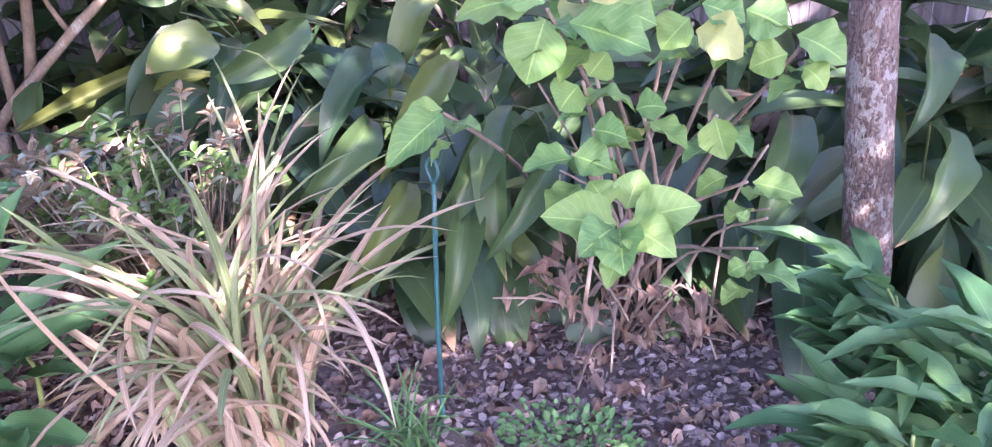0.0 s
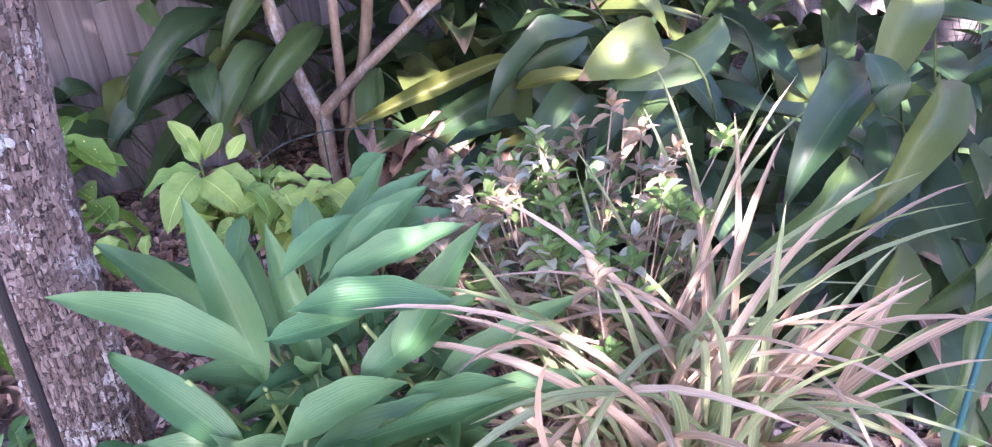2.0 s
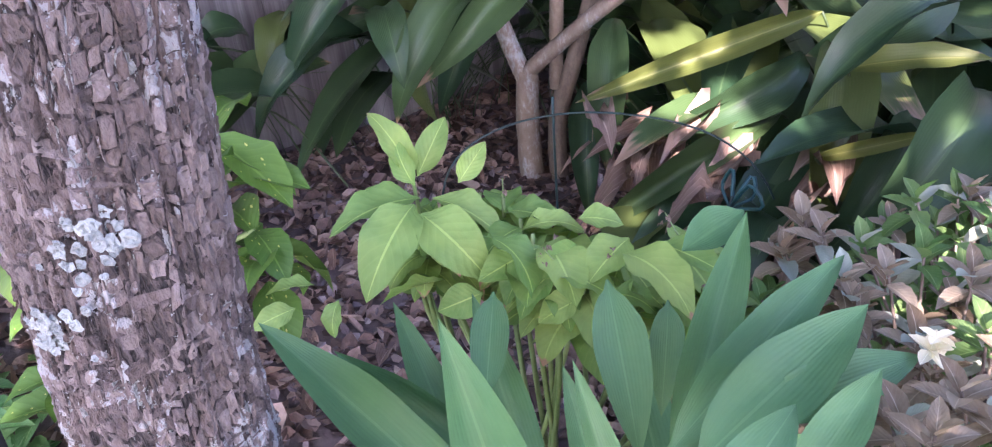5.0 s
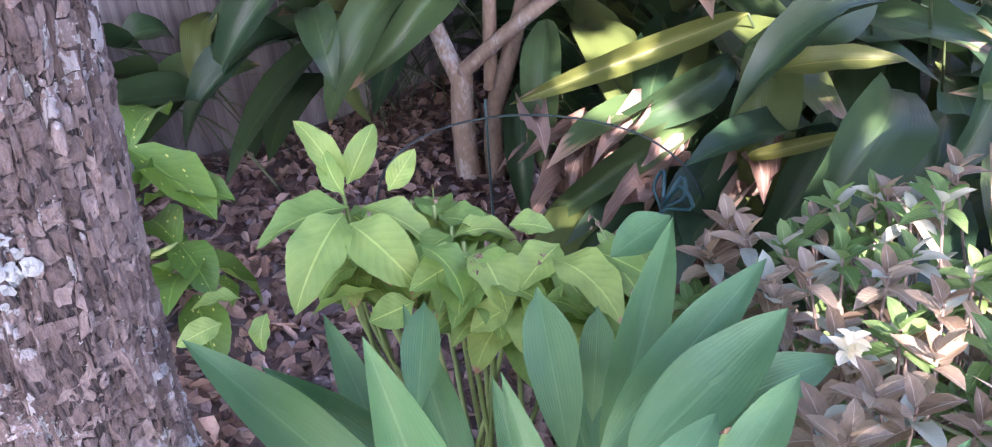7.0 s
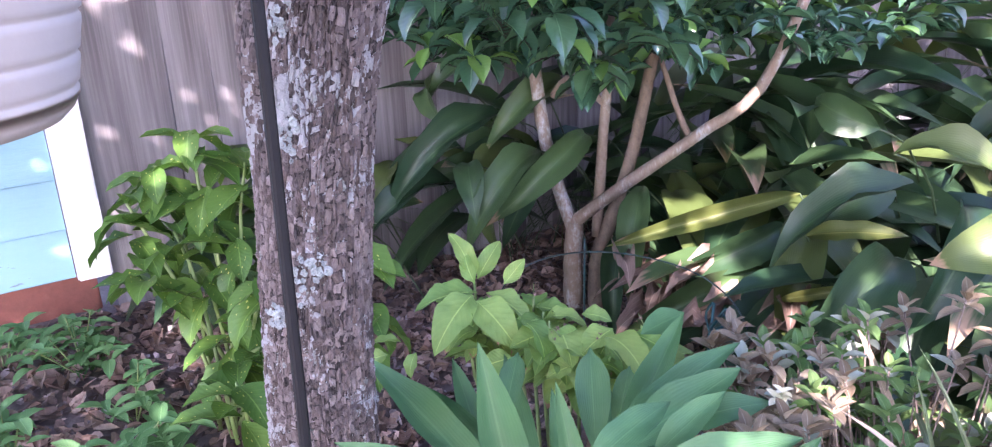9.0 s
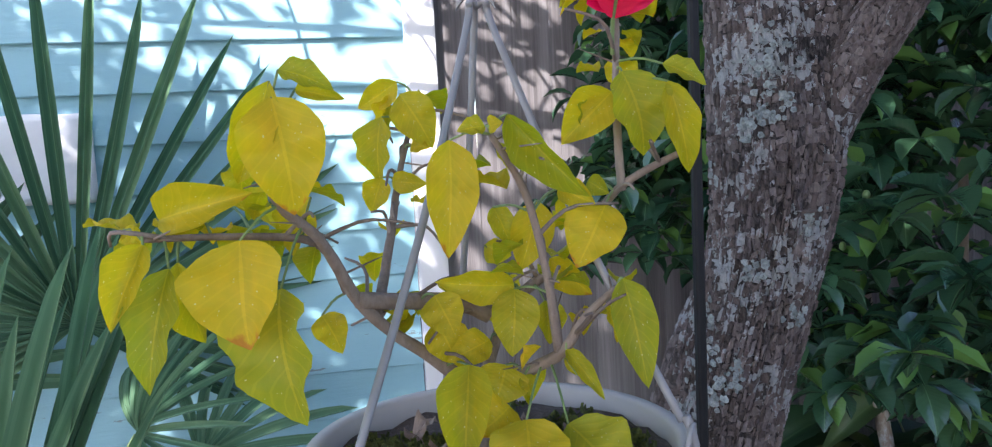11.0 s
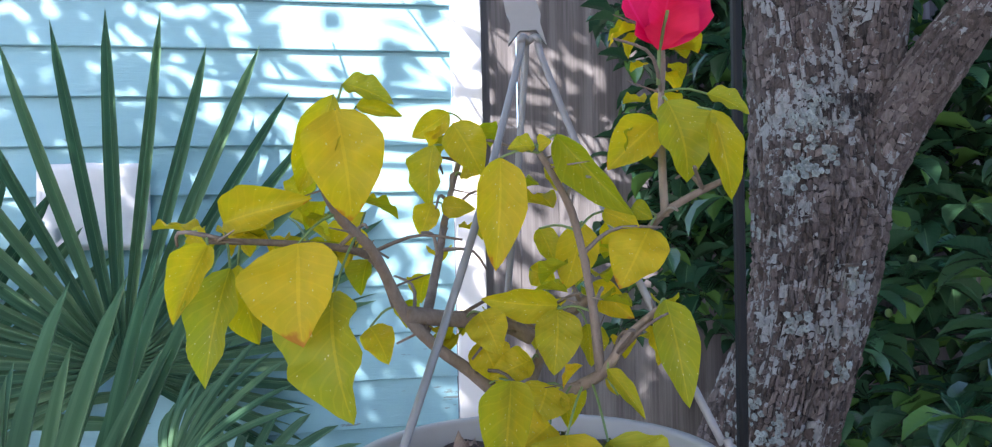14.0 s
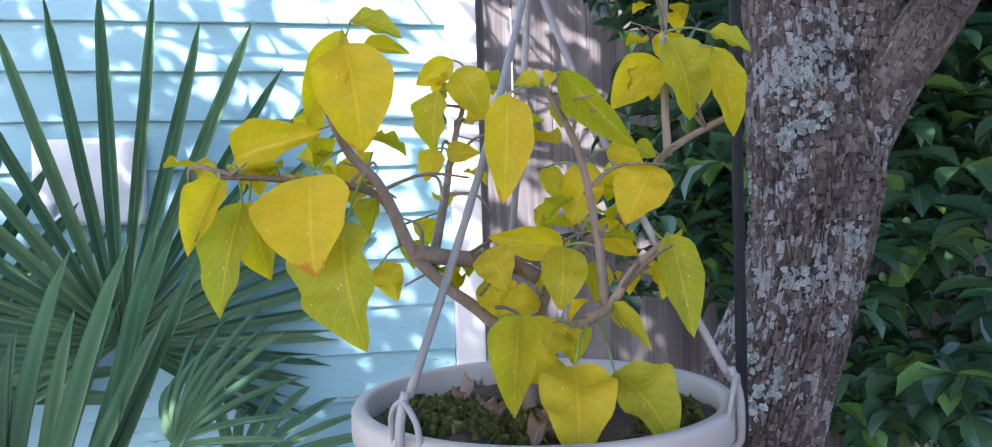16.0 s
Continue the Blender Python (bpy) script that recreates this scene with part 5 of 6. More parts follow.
def hydrangea():
    t = thing("hydrangea", -1.02, 2.16, ground_z(-1.02, 2.16), "hydrangea with fresh light green leaves on bare tan stems", "shrub")
    rng = random.Random(6)
    low = [((-0.750, 1.466, 0.704), (-0.861, 1.387, 0.740), 0.107), ((-0.748, 1.444, 0.707), (-0.775, 1.354, 0.697), 0.093), ((-0.737, 1.449, 0.707), (-0.693, 1.350, 0.674), 0.105),
           ((-0.731, 1.452, 0.709), (-0.620, 1.415, 0.700), 0.099), ((-0.722, 1.480, 0.709), (-0.603, 1.506, 0.755), 0.108), ((-0.779, 1.489, 0.724), (-0.816, 1.499, 0.777), 0.084), ((-0.750, 1.519, 0.715), (-0.734, 1.557, 0.783), 0.085)]
    mid = [((-0.865, 1.517, 0.813), (-0.948, 1.469, 0.799), 0.085), ((-0.866, 1.519, 0.819), (-0.795, 1.538, 0.793), 0.098), ((-0.844, 1.569, 0.859), (-0.778, 1.590, 0.845), 0.086),
           ((-0.770, 1.632, 0.890), (-0.714, 1.654, 0.898), 0.080), ((-0.868, 1.568, 0.952), (-0.900, 1.540, 0.911), 0.098), ((-0.852, 1.581, 0.969), (-0.823, 1.605, 1.010), 0.085)]
    sides = [((-1.162, 1.501, 0.886), (-1.211, 1.362, 0.827), 0.093), ((-1.174, 1.520, 0.890), (-1.243, 1.468, 0.882), 0.063), ((-0.643, 1.775, 0.838), (-0.612, 1.753, 0.760), 0.088), ((-0.558, 1.791, 0.690), (-0.462, 1.800, 0.672), 0.076), ((-0.612, 1.784, 0.700), (-0.675, 1.751, 0.665), 0.062),
             ((-0.526, 1.627, 0.574), (-0.560, 1.610, 0.557), 0.047), ((-0.526, 1.629, 0.577), (-0.488, 1.640, 0.583), 0.044), ((-0.545, 1.711, 0.632), (-0.570, 1.712, 0.646), 0.043)]
    top = [((-0.918, 1.501, 1.126), (-1.055, 1.425, 1.133), 0.119), ((-0.904, 1.502, 1.100), (-0.930, 1.458, 0.992), 0.125), ((-0.862, 1.519, 1.091), (-0.728, 1.561, 1.042), 0.131), ((-0.847, 1.577, 1.116), (-0.729, 1.614, 1.081), 0.122),
           ((-0.674, 1.673, 1.072), (-0.719, 1.646, 1.022), 0.098), ((-0.661, 1.671, 1.048), (-0.567, 1.686, 1.012), 0.111), ((-0.664, 1.722, 1.091), (-0.588, 1.735, 1.059), 0.101), ((-0.594, 1.797, 1.064), (-0.513, 1.806, 1.031), 0.104)]
    crest = [((-0.501, 1.854, 1.003), (-0.404, 1.856, 0.959), 0.107), ((-0.506, 1.794, 0.979), (-0.572, 1.775, 0.955), 0.090), ((-0.481, 1.841, 0.941), (-0.430, 1.837, 0.904), 0.074), ((-0.899, 1.489, 1.132), (-0.964, 1.468, 1.199), 0.123), ((-0.762, 1.592, 1.132), (-0.842, 1.571, 1.194), 0.126)]
    for foot, tip, w in low + mid + sides + top + crest:
        leaf_between(t, HYD[rng.randrange(3)], foot, tip, w, Vector((0.25 + rng.gauss(0, 0.22), -0.55 + rng.gauss(0, 0.22), 0.75)), stretch=1.12)
    heads = [(-0.745, 1.47, 0.70), (-0.865, 1.52, 0.82), (-0.86, 1.57, 0.96), (-1.165, 1.51, 0.885), (-0.64, 1.78, 0.84), (-0.57, 1.79, 0.69), (-0.526, 1.63, 0.575), (-0.90, 1.50, 1.12), (-0.85, 1.56, 1.10), (-0.67, 1.68, 1.06), (-0.60, 1.79, 1.06), (-0.49, 1.85, 0.98),
             (-0.84, 1.57, 0.86), (-0.76, 1.64, 0.89), (-0.95, 1.75, 1.15), (-0.75, 1.85, 1.15)]
    for i, h in enumerate(heads):
        h = Vector(h)
        foot = Vector((-1.0 + rng.gauss(0, 0.10), 2.18 + rng.gauss(0, 0.07), 0.0))
        rod("stem", [foot, foot.lerp(h, 0.5) + Vector((rng.gauss(0, 0.03), 0.06, 0.10)), h], 0.008, 0.004, M_twig, t, 10, 6, 0.1)
        for k in range(3):
            az, el = k * 2.1 + rng.gauss(0, 0.4), rng.uniform(-0.5, 0.2)
            s = rng.uniform(0.07, 0.12)
            put_leaf(t, HYD[rng.randrange(3)], h + Vector((0, 0.03, -0.04 - 0.02 * k)), aim(az, el), aim(az, el + 1.57), s, s * 0.72)
    for i in range(10):
        foot = Vector((-1.0 + rng.gauss(0, 0.12), 2.18 + rng.gauss(0, 0.06), 0.0))
        q = Vector((rng.uniform(-1.15, -0.45), rng.uniform(1.65, 2.1), rng.uniform(0.35, 0.95)))
        rod("dry_stem", [foot, foot.lerp(q, 0.5) + Vector((rng.gauss(0, 0.06), 0.06, 0.08)), q], 0.005, 0.003, M_twig, t, 8, 5, 0.1)
    for i in range(44):
        a, r = rng.uniform(0, 6.3), rng.uniform(0.12, 0.40)
        foot = Vector((-1.02 + rng.gauss(0, 0.1), 2.14 + rng.gauss(0, 0.06), 0.0))
        rod("dry_stem", [foot, foot + Vector((r * 0.5 * math.cos(a), r * 0.5 * math.sin(a) - 0.02, rng.uniform(0.03, 0.22))), foot + Vector((r * math.cos(a), r * math.sin(a), rng.uniform(0.02, 0.28)))], 0.006, 0.003, M_twig, t, 7, 5, 0.1)
    for i in range(70):
        az, el = rng.uniform(0, 6.3), rng.uniform(-0.2, 0.9)
        put_leaf(t, DEAD[rng.randrange(3)], (-1.0 + rng.gauss(0, 0.16), 2.06 + rng.gauss(0, 0.07), rng.uniform(0.02, 0.2)), aim(az, el), aim(az, el + 1.57), rng.uniform(0.08, 0.16), rng.uniform(0.025, 0.05), "dry_leaf", "curled tan dry leaf")


hydrangea()

BLADE = {m.name: [leaf_mesh("blade", m, droop=d, fold=0.5, peak=0.30, power=0.45, rows=14, curl=c, seed=i, aspect=0.03) for i, (d, c) in enumerate(((0.8, 0.2), (1.7, 0.5), (2.5, -0.5), (3.3, 0.4)))] for m in (L_tan, L_blade, L_grass)}


def grass_clump():
    x, y = -1.66, 1.22
    t = thing("ornamental_grass", x, y, ground_z(x, y), "half-dry ornamental grass clump with arching tan and green blades", "grass")
    rng = random.Random(8)
    for i in range(205):
        az = rng.uniform(0, 6.283)
        el = min(1.53, max(0.75, rng.gauss(1.36, 0.15)))
        k = rng.choices((0, 1, 2, 3), (2, 4, 4, 3))[0]
        ln = rng.uniform(0.50, 1.06)
        if math.cos(az) < -0.3 and el < 1.15:
            ln *= 0.7
        dry = rng.random() < (0.45 if k < 2 else 0.7)
        r = rng.uniform(0, 0.15)
        put_leaf(t, BLADE["tan_blade" if dry else "green_blade"][k], (x + r * math.cos(az), y + r * math.sin(az), ground_z(x, y) - 0.01), aim(az, el), aim(az + rng.gauss(0, 0.9), el + 1.57), ln, rng.uniform(0.013, 0.028), "blade")
    # long dry blades that arch over the ginger
    for i in range(9):
        az, el = 3.25 + rng.gauss(0, 0.2), rng.uniform(0.85, 1.1)
        put_leaf(t, BLADE["tan_blade"][i % 2 + 1], (x - 0.05, y + rng.gauss(0, 0.05), ground_z(x, y)), aim(az, el), aim(az + rng.gauss(0, 0.3), el + 1.57), rng.uniform(0.75, 0.95), rng.uniform(0.018, 0.030), "blade")
    for i in range(22):
        az, el = rng.uniform(-2.7, -1.0), rng.uniform(0.6, 1.15)
        put_leaf(t, BLADE["tan_blade"][rng.choice((1, 2, 3))], (x + rng.gauss(0, 0.08), y + rng.gauss(0, 0.06), ground_z(x, y)), aim(az, el), aim(az + rng.gauss(0, 0.4), el + 1.57), rng.uniform(0.55, 0.85), rng.uniform(0.016, 0.028), "blade")
    for i in range(60):
        az, el = rng.uniform(0, 6.283), rng.uniform(0.4, 1.2)
        put_leaf(t, BLADE["tan_blade"][rng.choice((2, 3))], (x + rng.gauss(0, 0.09), y + rng.gauss(0, 0.09), rng.uniform(0.02, 0.16)), aim(az, el), aim(az, el + 1.57), rng.uniform(0.25, 0.5), rng.uniform(0.010, 0.020), "blade")


grass_clump()

SMALL = {m.name: [leaf_mesh("small_leaf", m, droop=d, fold=0.4, peak=0.42, power=0.8, rows=4, seed=i) for i, d in enumerate((0.2, 0.7))] for m in (L_copper, L_whorl, L_flower, L_weed, L_aucuba)}


def copper_shrub():
    t = thing("copper_shrub", -2.02, 1.38, ground_z(-2.02, 1.38), "twiggy small shrub with whorls of copper and green leaves", "shrub")
    rng = random.Random(12)
    count = 0
    crown = [(-2.044, 1.059, 0.771), (-2.007, 1.066, 0.769), (-2.093, 1.122, 0.737), (-2.021, 1.148, 0.777), (-2.071, 1.005, 0.753), (-2.065, 1.162, 0.777), (-2.043, 1.208, 0.797), (-2.196, 1.211, 0.765), (-2.302, 1.248, 0.757),
             (-2.257, 1.266, 0.752), (-2.350, 1.281, 0.746), (-2.182, 1.270, 0.769), (-2.118, 1.250, 0.781), (-2.113, 1.367, 0.834), (-2.325, 1.176, 0.680), (-2.112, 1.303, 0.784), (-2.116, 1.033, 0.724), (-2.031, 0.975, 0.782)]
    for i in range(190):
        c = Vector((rng.uniform(-2.36, -1.74), rng.uniform(1.06, 1.62), rng.uniform(0.40, 0.76)))
        if i < len(crown):
            c = Vector(crown[i])
        elif i % 6 == 0 and c.y > 1.3:
            c.z += rng.uniform(0.05, 0.16)
        kinds = SMALL["copper_leaf" if rng.random() < (0.55 if i < 18 else 0.35) else "whorl_leaf"]
        foot = Vector((-2.02 + rng.gauss(0, 0.08), 1.38 + rng.gauss(0, 0.06), 0.05))
        rod("twig", [foot, foot.lerp(c, 0.6) + Vector((0, 0, -0.03)), c], 0.0035, 0.0018, M_twig, t, 6, 4)
        for k in range(8):
            az, el = k * 2.4 + rng.gauss(0, 0.2), 0.95 - 0.15 * k + rng.uniform(-0.2, 0.2)
            s = rng.uniform(0.034, 0.046) + 0.002 * k
            put_leaf(t, kinds[k % 2], c + Vector((0, 0, -0.004 * k)), aim(az, el), aim(az, el + 1.57), s, s * 0.48)
    for c, n, s in (((-2.095, 1.115, 0.775), 6, 0.020), ((-2.095, 1.105, 0.765), 7, 0.026)):
        for k in range(n):
            az, el = k * 2.4, rng.uniform(-0.5, 0.7)
            put_leaf(t, SMALL["pale_petal"][k % 2], c, aim(az, el), aim(az, el + 1.57), s, s * 0.6, "petal", "pale cream petal")


copper_shrub()


def spotted_shrub():
    x, y = -3.38, 0.53
    t = thing("spotted_laurel", x, y, ground_z(x, y), "spotted laurel with yellow-flecked bright green leaves", "shrub")
    rng = random.Random(14)
    kinds = [leaf_mesh("laurel_leaf", L_aucuba, droop=d, fold=0.35, peak=0.45, power=0.8, wave=0.05, rows=6, stalk=0.08, seed=i) for i, d in enumerate((0.5, 1.0, 1.5))]
    heads = [(-3.50, 0.54, 1.06), (-3.52, 0.44, 0.98), (-3.50, 0.36, 0.90), (-3.45, 0.55, 0.92), (-3.40, 0.64, 0.98), (-3.45, 0.45, 0.82), (-3.35, 0.58, 0.80), (-3.48, 0.38, 0.74), (-3.40, 0.50, 0.70), (-3.30, 0.62, 0.66), (-3.32, 0.52, 0.58), (-3.16, 0.55, 0.58), (-3.12, 0.47, 0.52), (-2.98, 0.72, 0.88), (-2.95, 0.74, 0.72), (-3.18, 0.60, 0.76)]
    for h in heads:
        h = Vector(h)
        rod("stem", [(x + rng.gauss(0, 0.05), y + rng.gauss(0, 0.05), 0.25), Vector((x, y, 0.4)).lerp(h, 0.6), h], 0.007, 0.004, M_greenstem, t, 7, 6)
        for k in range(9):
            az, el = k * 2.4 + rng.gauss(0, 0.3), rng.uniform(-0.7, 0.6)
            s = rng.uniform(0.12, 0.18)
            put_leaf(t, kinds[rng.randrange(3)], h + Vector((0, 0, -0.012 * k)), aim(az, el), aim(az, el + 1.57), s, s * 0.48)


spotted_shrub()


def weed(x, y, seed):
    z = ground_z(x, y)
    t = thing("ground_herb", x, y, z, "low soft green herb with small toothed leaves", "plant", "herbs by the foundation")
    rng = random.Random(seed)
    for s in range(4):
        top = Vector((x + rng.gauss(0, 0.05), y + rng.gauss(0, 0.05), z + rng.uniform(0.06, 0.16)))
        rod("stem", [(x, y, z - 0.01), Vector((x, y, z)).lerp(top, 0.6), top], 0.003, 0.002, M_greenstem, t, 5, 4)
        for k in range(7):
            az, el = k * 2.4 + rng.gauss(0, 0.3), rng.uniform(-0.2, 0.6)
            ln = rng.uniform(0.05, 0.09)
            put_leaf(t, SMALL["weed_leaf"][k % 2], top - Vector((0, 0, 0.012 * k)), aim(az, el), aim(az, el + 1.57), ln, ln * 0.45)


def weeds():
    rng = random.Random(15)
    n = 0
    while n < 46:
        x, y = rng.uniform(-3.95, -2.65), rng.uniform(-0.75, 0.38)
        if noise.noise((x * 2.5, y * 2.5, 1)) < -0.1:
            continue
        weed(x, y, 500 + n)
        n += 1


weeds()


def tuft(x, y, n, seed, label, ln, name="grass_tuft"):
    t = thing(name, x, y, ground_z(x, y), label, "grass")
    rng = random.Random(seed)
    for i in range(n):
        az, el = rng.uniform(0, 6.3), rng.uniform(0.7, 1.45)
        put_leaf(t, BLADE["grass_blade"][rng.randrange(3)], (x + rng.gauss(0, 0.03), y + rng.gauss(0, 0.03), ground_z(x, y) - 0.01), aim(az, el), aim(az, el + 1.57), ln * rng.uniform(0.5, 1.1), 0.009, "blade")


tuft(-1.27, 1.38, 34, 41, "small tuft of fresh green grass on the mulch", 0.28)


def parsley(x, y, seed, w, label, mat):
    t = thing("curly_herb", x, y, ground_z(x, y), label, "plant")
    rng = random.Random(seed)
    bits = []
    for i in range(420):
        az = rng.uniform(0, 6.3)
        r = w * math.sqrt(rng.random())
        c = Vector((x + r * math.cos(az), y + 0.55 * r * math.sin(az), ground_z(x, y) + rng.uniform(0.02, 0.11)))
        el = rng.uniform(-0.3, 1.2)
        s = rng.uniform(0.014, 0.028)
        bits.append((SMALL[mat][i % 2], Matrix.Translation(-t.location) @ orient(c, aim(az, el), aim(az, el + 1.57), s, s * 0.7)))
    tagged(joined("leaves", bits, bpy.data.materials[mat], t), kind="stuff")


parsley(-0.88, 1.50, 51, 0.20, "low patch of curly bright green parsley", "weed_leaf")
parsley(-1.62, 0.98, 52, 0.14, "small cushion of grey-green herb leaves", "weed_leaf")


def small_trunk():
    x, y = -0.345, 2.27
    t = thing("young_tree", x, y, ground_z(x, y), "slim young tree trunk with smooth reddish bark and lichen", "tree")
    rod("trunk", [(x + 0.02, y, -0.05), (x, y, 0.35), (x - 0.04, y, 0.8), (x - 0.1, y + 0.02, 1.6), (x - 0.2, y, 3.0)], 0.068, 0.05, M_bark2, t, 40, 28, 0.08)
    rod("limb", [(x - 0.12, y + 0.01, 1.9), (x + 0.1, y + 0.1, 2.4), (x + 0.4, y + 0.1, 3.0)], 0.035, 0.015, M_bark2, t, 16, 12, 0.1)
    rod("limb", [(x - 0.15, y + 0.01, 2.2), (x - 0.4, y + 0.2, 2.7), (x - 0.6, y + 0.1, 3.2)], 0.03, 0.012, M_bark2, t, 16, 12, 0.1)


M_bark2 = bark_material("smooth_bark", (0.095, 0.066, 0.060), (0.165, 0.120, 0.108), (0.225, 0.170, 0.155), (0.40, 0.41, 0.40), 0.625)
small_trunk()

# ---- palm ----
def palm():
    x, y = -3.80, -0.95
    t = thing("fan_palm", x, y, ground_z(x, y), "fan palm with stiff folded dark green leaf segments", "palm")
    seg = [leaf_mesh("segment", L_palm, droop=d, fold=1.1, peak=0.50, power=0.5, rows=9, curl=c, seed=i, aspect=0.055) for i, (d, c) in enumerate(((0.05, 0.0), (0.12, 0.1), (0.5, 0.1), (1.5, 0.1)))]
    rng = random.Random(16)
    foot = Vector((x, y, ground_z(x, y)))

    def fan(hub, spine, face, n, spread, length, width, bend=0):
        hub, spine, face = Vector(hub), Vector(spine).normalized(), Vector(face).normalized()
        face = (face - spine * face.dot(spine)).normalized()
        side = spine.cross(face)
        low = foot + Vector((rng.gauss(0, 0.05), rng.gauss(0, 0.05), 0.1))
        rod("leaf_stalk", [low, low.lerp(hub, 0.6) + Vector((0, 0, 0.08)), hub - spine * 0.01], 0.012, 0.008, M_greenstem, t, 10, 7)
        for i in range(n):
            a = spread * (i / (n - 1) - 0.5)
            way = spine * math.cos(a) + side * math.sin(a) + face * (0.16 * math.cos(a) - 0.05)
            ln = length * (1 - 0.22 * abs(a / spread) * 2) * rng.uniform(0.95, 1.04)
            k = 0 if bend == 0 else bend
            put_leaf(t, seg[min(3, k + (1 if rng.random() < 0.3 else 0))], hub, way, face + side * rng.gauss(0, 0.1), ln, width * rng.uniform(0.85, 1.1), "segment")

    toward = Vector((0.95, 0.25, 0.15))
    fan((-3.985, -0.812, 1.44), (0.02, 0.05, 1.0), toward, 32, 4.3, 1.10, 0.042)
    fan((-3.72, -0.46, 1.06), (0.1, 0.35, -0.1), (0.7, -0.1, 0.9), 18, 4.4, 0.50, 0.035, 2)
    fan((-3.72, -0.62, 1.16), (0.25, 0.5, 0.35), (0.7, -0.4, 0.6), 20, 3.4, 0.50, 0.022, 2)
    fan((-3.90, -1.35, 1.35), (0.1, -0.1, 1.0), toward, 22, 3.8, 0.8, 0.05)
    fan((-3.62, -1.05, 0.85), (0.5, 0.2, 0.5), (-0.3, 0.1, 0.9), 16, 3.6, 0.6, 0.04, 2)
    # younger, half-folded leaf near the path
    for i in range(22):
        a = -0.6 + 1.3 * i / 21
        p = Vector((-2.86 + rng.gauss(0, 0.05), -0.72 + rng.gauss(0, 0.05), 1.02 + rng.uniform(-0.05, 0.1)))
        put_leaf(t, seg[1 if i % 3 else 2], p, Vector((0.03 * rng.gauss(0, 1), math.sin(a) * 0.75, 1.0)), (0.9, -0.2, 0.1), rng.uniform(0.50, 0.86), rng.uniform(0.024, 0.042), "segment")
    rod("leaf_stalk", [foot + Vector((0, 0, 0.1)), (-3.2, -0.85, 0.75), (-2.86, -0.72, 1.04)], 0.014, 0.010, M_greenstem, t, 10, 7)


palm()


# ---- pole, hoop fence ----
def garden_pole():
    t = thing("garden_pole", -2.166, 0.303, ground_z(-2.166, 0.303), "tall black square metal plant hook standing by the tree", "plant hook")
    a, b = Vector((-2.166, 0.303, 0.0)), Vector((-2.324, 0.398, 2.42))
    g = a.z + ground_z(a.x, a.y) - 0.1
    line = [a + (b - a) * i / 11 - t.location for i in range(12)]
    line[0].z = g - t.location.z
    v, f = tube_arrays(line, [0.0095] * 12, 4)
    ob = child("pole", mesh_of("pole", v, f, M_metal, smooth=False), t)
    mod = ob.modifiers.new("edge", "BEVEL")
    mod.width = 0.003
    rod("hook", [(-2.324, 0.398, 2.41), (-2.31, 0.365, 2.62), (-2.26, 0.28, 2.72), (-2.15, 0.14, 2.70), (-2.08, 0.06, 2.58), (-2.07, 0.04, 2.475), (-2.075, 0.01, 2.50)], 0.006, 0.006, M_metal, t, 30, 8)


garden_pole()


def hoop_fence():
    t = thing("wire_hoop_edging", -3.1, 1.5, ground_z(-3.1, 1.5), "thin dark green wire hoop edging in the bed", "edging")
    rod("hoop", [(-3.22, 1.27, 0.2), (-3.22, 1.28, 0.48), (-3.15, 1.38, 0.60), (-3.0, 1.55, 0.63), (-2.80, 1.70, 0.58), (-2.66, 1.74, 0.44), (-2.62, 1.75, 0.1)], 0.0024, 0.0024, M_wire, t, 40, 6)
    rod("stake", [(-3.08, 1.50, 0.1), (-3.085, 1.50, 0.4), (-3.085, 1.50, 0.66)], 0.003, 0.003, M_wire, t, 6, 6)
    s = rod("stake", [(-2.68, 1.60, 0.08), (-2.68, 1.60, 0.3), (-2.68, 1.60, 0.52)], 0.004, 0.004, M_wire, t, 6, 6)
    for k in range(3):
        a = k * 1.1
        rod("tie", [(-2.68, 1.60, 0.50), (-2.68 + 0.04 * math.cos(a), 1.60 + 0.04 * math.sin(a), 0.56), (-2.68 + 0.07 * math.cos(a), 1.60 + 0.03 * math.sin(a), 0.52), (-2.68, 1.598, 0.49), (-2.67 + 0.01 * k, 1.59, 0.42)], 0.0045, 0.003, M_tie, t, 14, 6, label="knotted teal plant tie")


hoop_fence()


def plant_stake():
    t = thing("plant_stake", -1.265, 1.49, ground_z(-1.265, 1.49), "slim teal-green wire plant stake pushed into the mulch", "stake")
    rod("shaft", [(-1.265, 1.490, -0.08), (-1.25, 1.505, 0.30), (-1.228, 1.530, 0.70)], 0.007, 0.006, M_tie, t, 8, 6)
    rod("loop", [(-1.228, 1.530, 0.70), (-1.212, 1.530, 0.73), (-1.222, 1.530, 0.765), (-1.244, 1.530, 0.745), (-1.232, 1.530, 0.705)], 0.004, 0.004, M_tie, t, 14, 6)
    c = thing("rope", -1.55, 1.2, ground_z(-1.55, 1.2), "thin dark teal cord lying across the mulch", "cord")
    rod("strand", [(-1.72, 1.07, 0.06), (-1.55, 1.18, 0.05), (-1.42, 1.32, 0.06), (-1.36, 1.50, 0.05)], 0.003, 0.003, M_wire, c, 20, 5)


plant_stake()

# ---- hanging pot ----
POT = Vector((-1.99, 0.016, 1.656))


